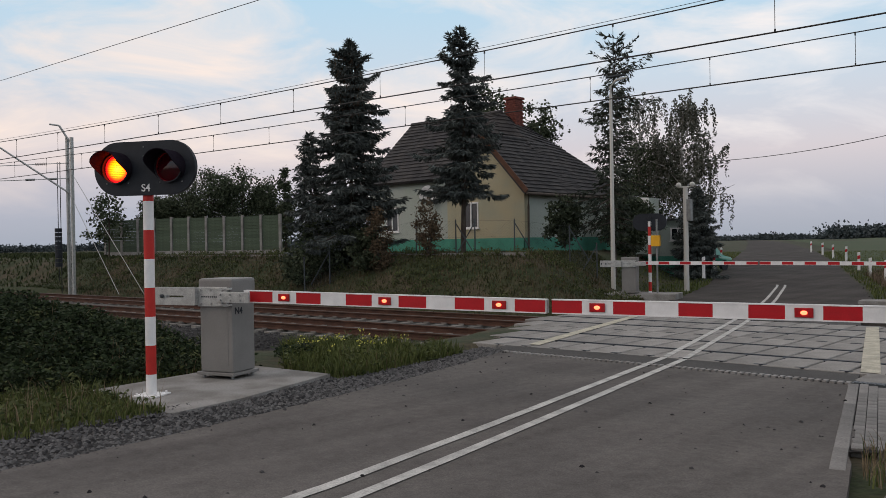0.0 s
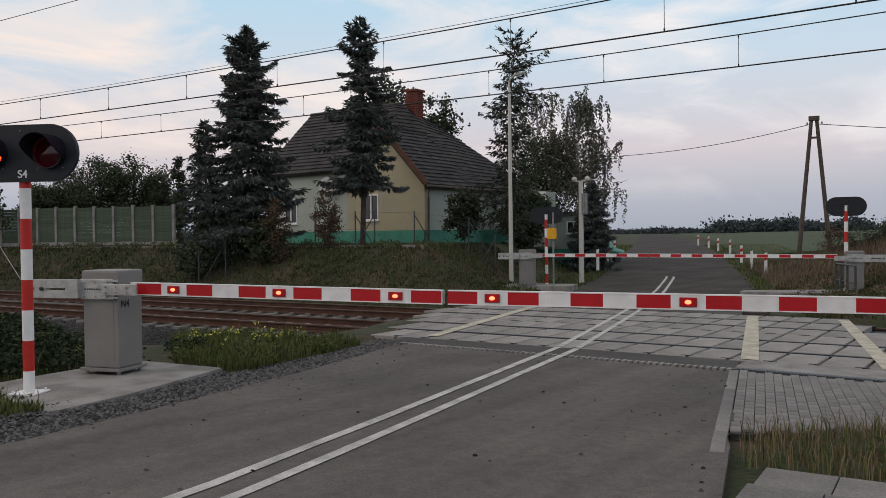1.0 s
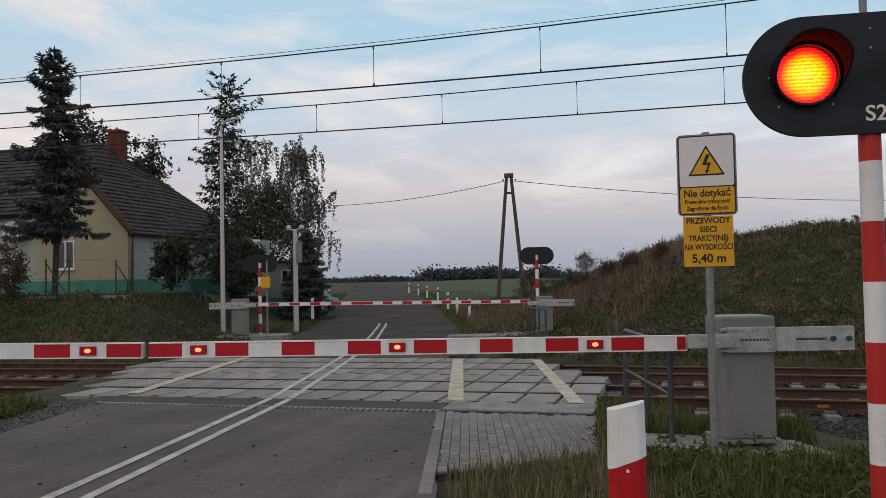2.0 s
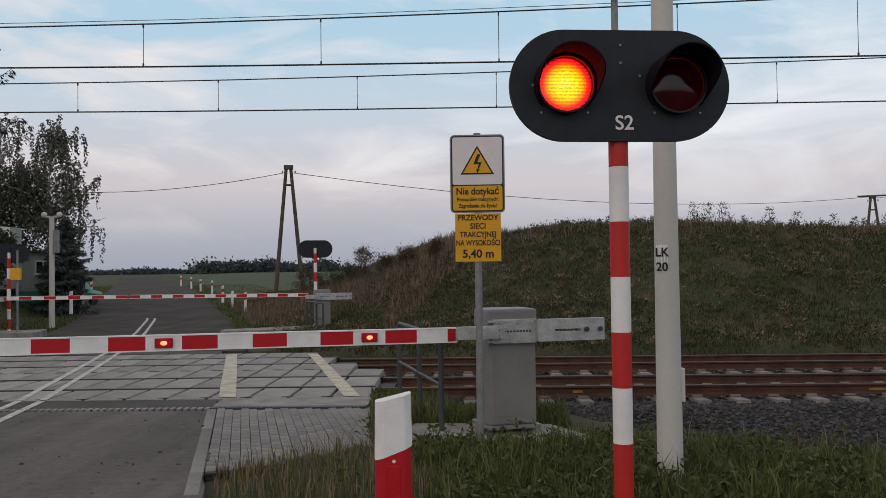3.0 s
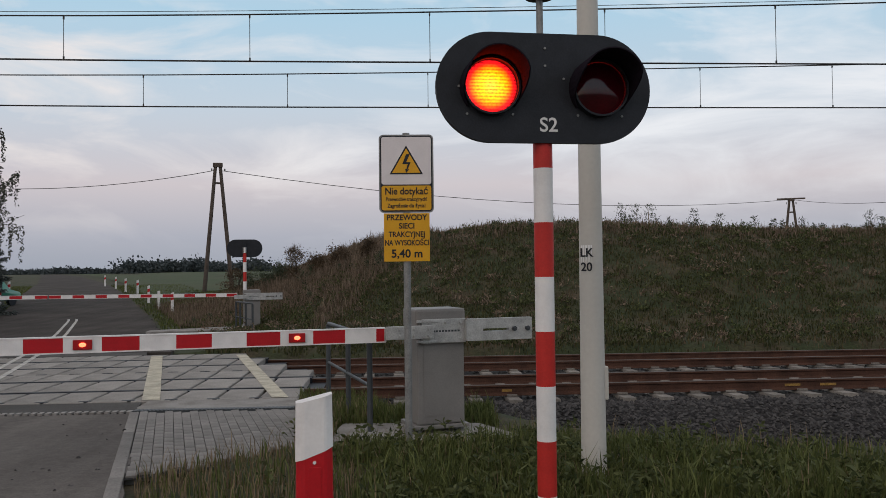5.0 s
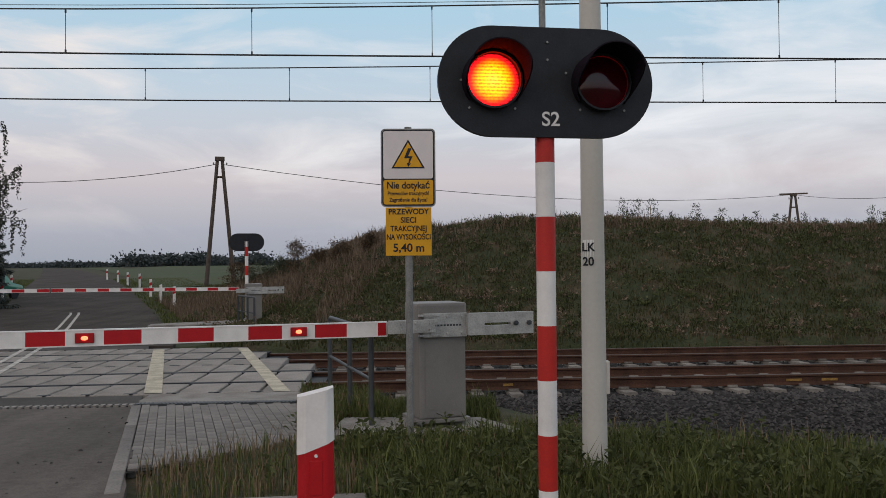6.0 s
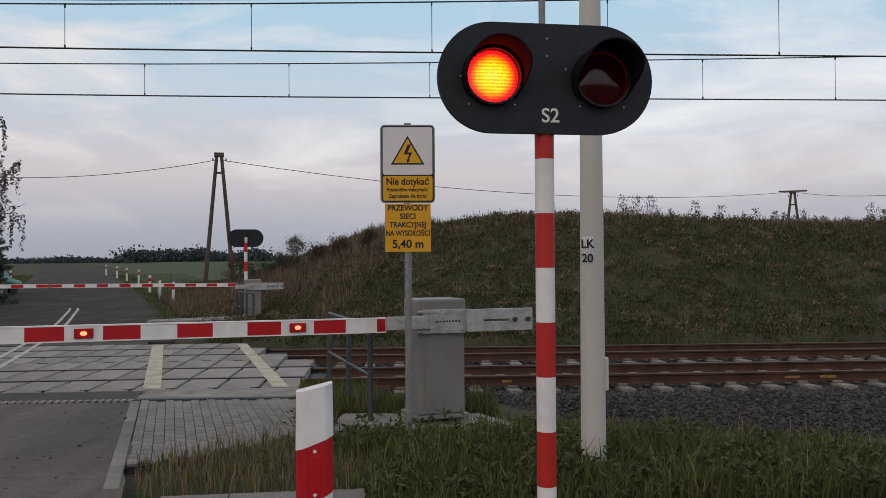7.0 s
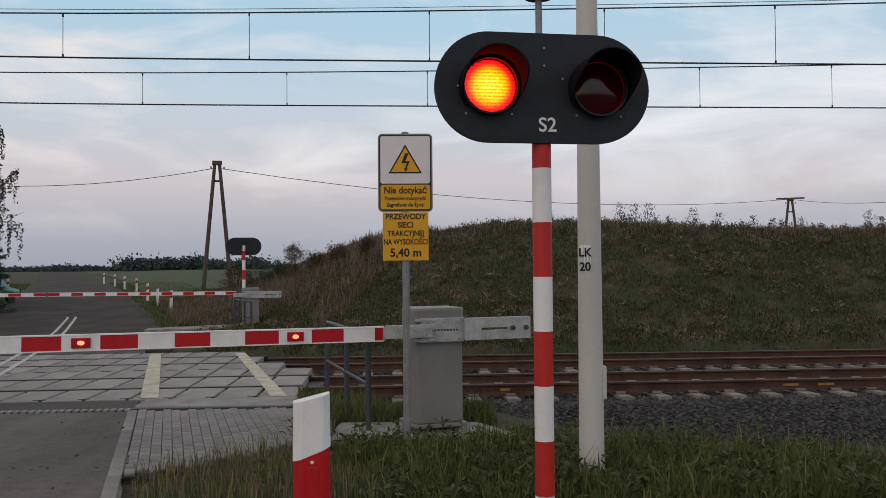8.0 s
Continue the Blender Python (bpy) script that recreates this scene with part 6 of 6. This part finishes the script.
    for a, b in zip(rings, rings[1:]):
        for i in range(24):
            bm.faces.new((a[i], a[(i + 1) % 24], b[(i + 1) % 24], b[i]))
    for v in bm.verts:
        v.co.y = -v.co.y
    g = bmesh.ops.solidify(bm, geom=list(bm.faces), thickness=.012)
    part("reflector", bm, WHITE, d, smooth=True)
    bm = bmesh.new()
    tube(bm, [(0, -.02, -.45), (0, -.45, -.12), (0, -.5, -.02)], .014, 6)
    tube(bm, [(0, -.47, -.06), (0, -.53, .03)], .03, 8)
    part("feed_arm", bm, GALV_DULL, d)
    bm = bmesh.new()
    tube(bm, [(0, .02, -.1), (0, .34, -.35)], .025, 6)
    part("mount", bm, GALV_DULL, d)
    # outbuilding by the road
    ob = empty("outbuilding", pose(-21.9, 42.0, .45, 0, 0, 12), "low pale outbuilding with a flat dark roof", "outbuilding")
    bm = bmesh.new()
    box(bm, -1.3, 1.3, 0, 4, -.6, 2.35)
    part("wall", bm, WALL_PALE, ob)
    bm = bmesh.new()
    box(bm, -1.3, 1.3, -.02, -.003, -.6, .4)
    part("plinth", bm, PLINTH, ob)
    bm = bmesh.new()
    box(bm, -1.45, 1.45, -.3, 4.2, 2.353, 2.45)
    part("roof", bm, ROOF_TILE, ob)
    window(ob, 0, 0, 0, .8, .7, pose(.7, -.02, 1.25))
    # pale gable of a further building among the shrubs
    gb = empty("shed", pose(-22.3, 40.2, 1.0, 0, 0, 8), "narrow pale boarded shed between the trees", "shed")
    bm = bmesh.new()
    prism(bm, [(-.42, 0), (.42, 0), (.42, 3.0), (-.42, 3.1)], 0, 1.4)
    part("wall", bm, WALL_PALE, gb)
    for k in range(9):
        bm = bmesh.new()
        box(bm, -.4, .4, -.03, -.002, 1.5 + k * .17, 1.64 + k * .17)
        part("board", bm, WHITE, gb)


def build_yard():
    # green board fence in concrete posts
    a, b = Vector((-36.9, 27.4)), Vector((-48.2, 23.2))
    f = empty("board_fence", pose(a.x, a.y, 1.1), "green board fence in pale concrete posts on the bank", "fence")
    n = 10
    d = (b - a) / n
    rot = math.atan2(d.y, d.x)
    pm = bm_ = None
    for i in range(n + 1):
        p = d * i
        z = height(a.x + p.x, a.y + p.y) - 1.1
        bm = bmesh.new()
        box(bm, -.07, .07, -.07, .07, -.3, 2.22, 0, .008)
        o = part("post", bm, CONCRETE, f, "concrete post")
        o.location, o.rotation_euler.z = (p.x, p.y, z), rot
        if i < n:
            q = d * (i + .5)
            ln = d.length - .15
            for k in range(11):
                if pm is None:
                    bm = bmesh.new()
                    box(bm, -ln / 2, ln / 2, -.02, .02, .004, .165, 0, .012)
                    o = part("board", bm, FENCE_GREEN, f)
                    pm = o.data
                else:
                    o = new("board", pm)
                    o.parent = f
                o.location, o.rotation_euler.z = (q.x, q.y, z + .3 + k * .168), rot
            bm = bmesh.new()
            box(bm, -ln / 2, ln / 2, -.04, .04, -.1, .29)
            o = part("base_slab", bm, CONCRETE, f, "pale concrete base slab")
            o.location, o.rotation_euler.z = (q.x, q.y, z), rot
    # wire fence posts with braces along the bank top
    s = empty("wire_fence", pose(0, 0, 0), "chain-link fence with dark angle posts on the bank", "fence")
    rail = []
    for yaw, brace in ((51.6, 0), (49.9, -1), (47.6, 0), (44.0, 0), (41.3, 1), (40.0, -1), (37.3, 1), (33.6, 1), (31.8, -1)):
        x, y = at_ray(yaw, 33.6)
        z = height(x, y)
        bm = bmesh.new()
        tube(bm, [(x, y, z - .2), (x, y, z + 1.45)], .028, 6)
        part("post", bm, RAILING_GREY, s)
        rail.append(Vector((x, y, z)))
        if brace:
            bm = bmesh.new()
            tube(bm, [(x, y, z + 1.3), (x + .62 * brace, y + .45 * brace, z)], .022, 6)
            part("brace", bm, RAILING_GREY, s)
    for p, q in zip(rail, rail[1:]):
        bm = bmesh.new()
        for hh in (.06, .72, 1.38):
            tube(bm, [p + Vector((0, 0, hh)), q + Vector((0, 0, hh))], .004, 3, caps=False)
        ln = (q - p).length
        k = int(ln / .11)
        for i in range(k):
            for sgn in (1, -1):
                u0, u1 = i / k, (i + sgn * 12) / k
                u1c = max(0, min(1, u1))
                top = .06 + 1.32 * (abs(u1c - u0) / (12 / k))
                tube(bm, [p.lerp(q, u0) + Vector((0, 0, .06)), p.lerp(q, u1c) + Vector((0, 0, top))], .0022, 3, caps=False)
        part("mesh", bm, RAILING_GREY, s, "wire mesh")["kind"] = "stuff"
    # kerb of pale stones along the bank top
    k = empty("edging", pose(0, 0, 0), "pale concrete edging along the top of the bank", "edging", kind="structure")
    for i in range(24):
        xa, xb = -41 + i * .95, -41 + (i + .95) * .95
        ya, yb = 25.15 + bend(xa), 25.15 + bend(xb)
        bm = bmesh.new()
        ln = math.hypot(xb - xa, yb - ya)
        box(bm, 0, ln, -.05, .05, -.15, .08 + .015 * (i % 3))
        o = part("edging_stone", bm, CONCRETE, k)
        o.location = (xa, ya, height((xa + xb) / 2, (ya + yb) / 2))
        o.rotation_euler.z = math.atan2(yb - ya, xb - xa)
    # lamp post
    x, y = -17.3, 28.75
    s = empty("street_lamp", pose(x, y, -.25), "tall white street lamp beside the barrier", "street lamp")
    bm = bmesh.new()
    tube(bm, [(0, 0, -.3), (0, 0, 7.75)], .095, 14, r2=.055)
    part("pole", bm, POLE_WHITE, s)
    bm = bmesh.new()
    tube(bm, [(0, 0, 7.7), (0, 0, 8.05), (.18, .08, 8.28), (.6, .25, 8.36)], .04, 10)
    part("bracket", bm, POLE_WHITE, s)
    bm = bmesh.new()
    box(bm, .5, 1.25, -.11, .11, 8.36, 8.42, 0, .02, Matrix.Rotation(.4, 4, "Z") @ Matrix.Rotation(-.08, 4, "Y"))
    part("head", bm, RAILING_GREY, s, "flat grey lamp head")
    # camera pole
    x, y = -15.95, 32.3
    s = empty("camera_pole", pose(x, y, -.1), "pale pole with two white cameras", "camera pole")
    bm = bmesh.new()
    tube(bm, [(0, 0, -.3), (0, 0, 4.0)], .11, 14, r2=.09)
    part("pole", bm, POLE_WHITE, s)
    for sg in (-1, 1):
        bm = bmesh.new()
        tube(bm, [(0, 0, 4.0), (sg * .28, 0, 4.02)], .03, 8)
        r = bmesh.ops.create_uvsphere(bm, u_segments=12, v_segments=8, radius=.11)
        for v in r["verts"]:
            v.co += Vector((sg * .30, 0, 4.10))
        part("camera", bm, POLE_WHITE, s, "white dome camera")
    bm = bmesh.new()
    box(bm, .08, .26, -.1, .1, 2.6, 3.5, 0, .01)
    part("box", bm, GALV_DULL, s)
    # small sign post with a yellow box
    s = empty("sign_post", pose(-14.95, 27.9, -.25), "thin steel post with a yellow box", "sign post")
    bm = bmesh.new()
    tube(bm, [(0, 0, -.2), (0, 0, 2.75)], .035, 10)
    part("post", bm, GALV_DULL, s)
    bm = bmesh.new()
    box(bm, -.17, .17, -.14, -.04, 1.75, 2.15, 0, .01)
    part("box", bm, YELLOW, s, "yellow box")
    # green car behind the posts
    s = empty("car", pose(-22.5, 47.2, height(-22.5, 47.2) + .02, 0, 0, 75), "green estate car parked beside the outbuilding", "car")
    bm = bmesh.new()
    prism(bm, [(-2.1, .3), (2.1, .3), (2.15, .75), (1.3, .92), (.75, 1.42), (-1.6, 1.45), (-2.1, .95)], -.82, .82)
    bmesh.ops.bevel(bm, geom=list(bm.edges), offset=.06, segments=2, affect="EDGES")
    part("body", bm, VAN_GREEN, s, smooth=True)
    for x in (-1.3, 1.35):
        for y in (-.80, .80):
            bm = bmesh.new()
            tube(bm, [(x, y - .09, .31), (x, y + .09, .31)], .31, 18)
            w = part("wheel", bm, BLACK, s)
    bm = bmesh.new()
    for sg in (-1, 1):
        box(bm, -1.5, .6, sg * .80 - .03, sg * .80 + .03, .98, 1.34)
    part("side_window", bm, GLASS_DARK, s)
    bm = bmesh.new()
    box(bm, -2.06, -1.98, -.62, .62, 1.0, 1.32)
    part("rear_window", bm, GLASS_DARK, s)


POSTS = [(-10.55, 40.67, -.27), (-12.2, 44.37, -.26), (-13.5, 47.12, -.02), (-16.9, 56.5, .2), (-19.4, 62, .27), (-22.2, 68.5, .38), (-25.5, 75.8, .48),
         (-16.44, 33.2, -.1), (-16.6, 35.3, 0), (-19.1, 41.9, .02), (-23.6, 53, .24)]


def build_poles():
    # A-frame power poles and their line
    def a_pole(m, h, label):
        s = empty("power_pole", m, label, "power pole", "power poles")
        for sg in (-1, 1):
            bm = bmesh.new()
            tube(bm, [(sg * .95, 0, -.5), (sg * .14, 0, h)], .15, 10, r2=.11)
            part("leg", bm, WOOD, s)
        bm = bmesh.new()
        tube(bm, [(-.28, 0, h - 1.3), (.28, 0, h - 1.3)], .07, 8)
        part("brace", bm, WOOD, s)
        bm = bmesh.new()
        box(bm, -.32, .32, -.16, .16, h - .22, h + .06, 0, .02)
        part("cap", bm, WOOD, s)
        for x in (-.4, .45):
            bm = bmesh.new()
            tube(bm, [(x, 0, h - .5), (x, 0, h - .32)], .05, 8)
            part("insulator", bm, GALV_DULL, s)
        return s
    a_pole(pose(-11.75, 57, .3, 0, 0, 12), 8.6, "weathered A-frame power pole beside the road")
    s = a_pole(pose(39.2, 80.5, 1.2, 0, 0, -25), 7.0, "distant A-frame power pole behind the mound")
    bm = bmesh.new()
    box(bm, -1.3, 1.3, -.07, .07, 6.95, 7.1)
    part("crossarm", bm, WOOD, s)

    def sag(p, q, d, n=14):
        p, q = Vector(p), Vector(q)
        return [p.lerp(q, i / n) - Vector((0, 0, 4 * d * (i / n) * (1 - i / n))) for i in range(n + 1)]
    wire("power_cable", sag((-11.6, 57, 8.45), (39.2, 80.5, 8.15), 1.35), .022, WIRE, "sagging power cable between the poles")
    wire("power_cable", sag((-12.0, 57, 8.45), (-34, 62, 8.2), .75), .022, WIRE, "power cable towards the house")
    wire("power_cable", sag((39.2, 80.5, 8.15), (36, 40, 6.5), 1.0), .02, WIRE, "power cable behind the mound")
    # road posts
    for x, y, z in POSTS:
        delineator(pose(x, y, z, 0, 0, 20), .97, .14, "white and red road post on the verge")


def build_field():
    verts, faces = [], []
    ys = list(np.arange(56, 110, 6)) + list(np.arange(110, 420, 30))
    for y in ys:
        a = road_x(min(300, y)) + 4.6 + (y - 56) * .02
        for k in range(15):
            x = a + (k / 14) ** 2 * 220
            verts.append((x, y, height(x, y) + .05))
    for j in range(len(ys) - 1):
        for k in range(14):
            i = j * 15 + k
            faces.append((i, i + 1, i + 16, i + 15))
    tagged(from_lists("field", verts, faces, FIELD), "green field beyond the mound", "field", kind="structure")


build_field()
build_house()
build_yard()
build_trees()
build_mound_bushes()
build_far_woods()
build_poles()
build_grass()


# ---- what moves: covers added to imitate the flashing of the two signals ----
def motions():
    for (sh, cx, zc), seq in zip(BLINK_COVERS, SEQUENCES):
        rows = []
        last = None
        for t, left_bare in seq:
            x = cx if left_bare else -cx
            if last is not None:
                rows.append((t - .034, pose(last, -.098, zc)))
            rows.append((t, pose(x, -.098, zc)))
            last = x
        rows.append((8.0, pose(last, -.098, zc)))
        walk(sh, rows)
    # all but the tip bulbs imitate blinking: still glowing, they sink into the arm
    for bulb, x in BULBS:
        rows, last = [], None
        for t, on in BLINKS:
            y = -.05 if on else 0.0
            if last is not None:
                rows.append((t - .034, pose(x, last, 0)))
            rows.append((t, pose(x, y, 0)))
            last = y
        rows.append((8.0, pose(x, last, 0)))
        walk(bulb, rows)


# seconds of each change; True bares the western lens, in BLINKS the bulbs
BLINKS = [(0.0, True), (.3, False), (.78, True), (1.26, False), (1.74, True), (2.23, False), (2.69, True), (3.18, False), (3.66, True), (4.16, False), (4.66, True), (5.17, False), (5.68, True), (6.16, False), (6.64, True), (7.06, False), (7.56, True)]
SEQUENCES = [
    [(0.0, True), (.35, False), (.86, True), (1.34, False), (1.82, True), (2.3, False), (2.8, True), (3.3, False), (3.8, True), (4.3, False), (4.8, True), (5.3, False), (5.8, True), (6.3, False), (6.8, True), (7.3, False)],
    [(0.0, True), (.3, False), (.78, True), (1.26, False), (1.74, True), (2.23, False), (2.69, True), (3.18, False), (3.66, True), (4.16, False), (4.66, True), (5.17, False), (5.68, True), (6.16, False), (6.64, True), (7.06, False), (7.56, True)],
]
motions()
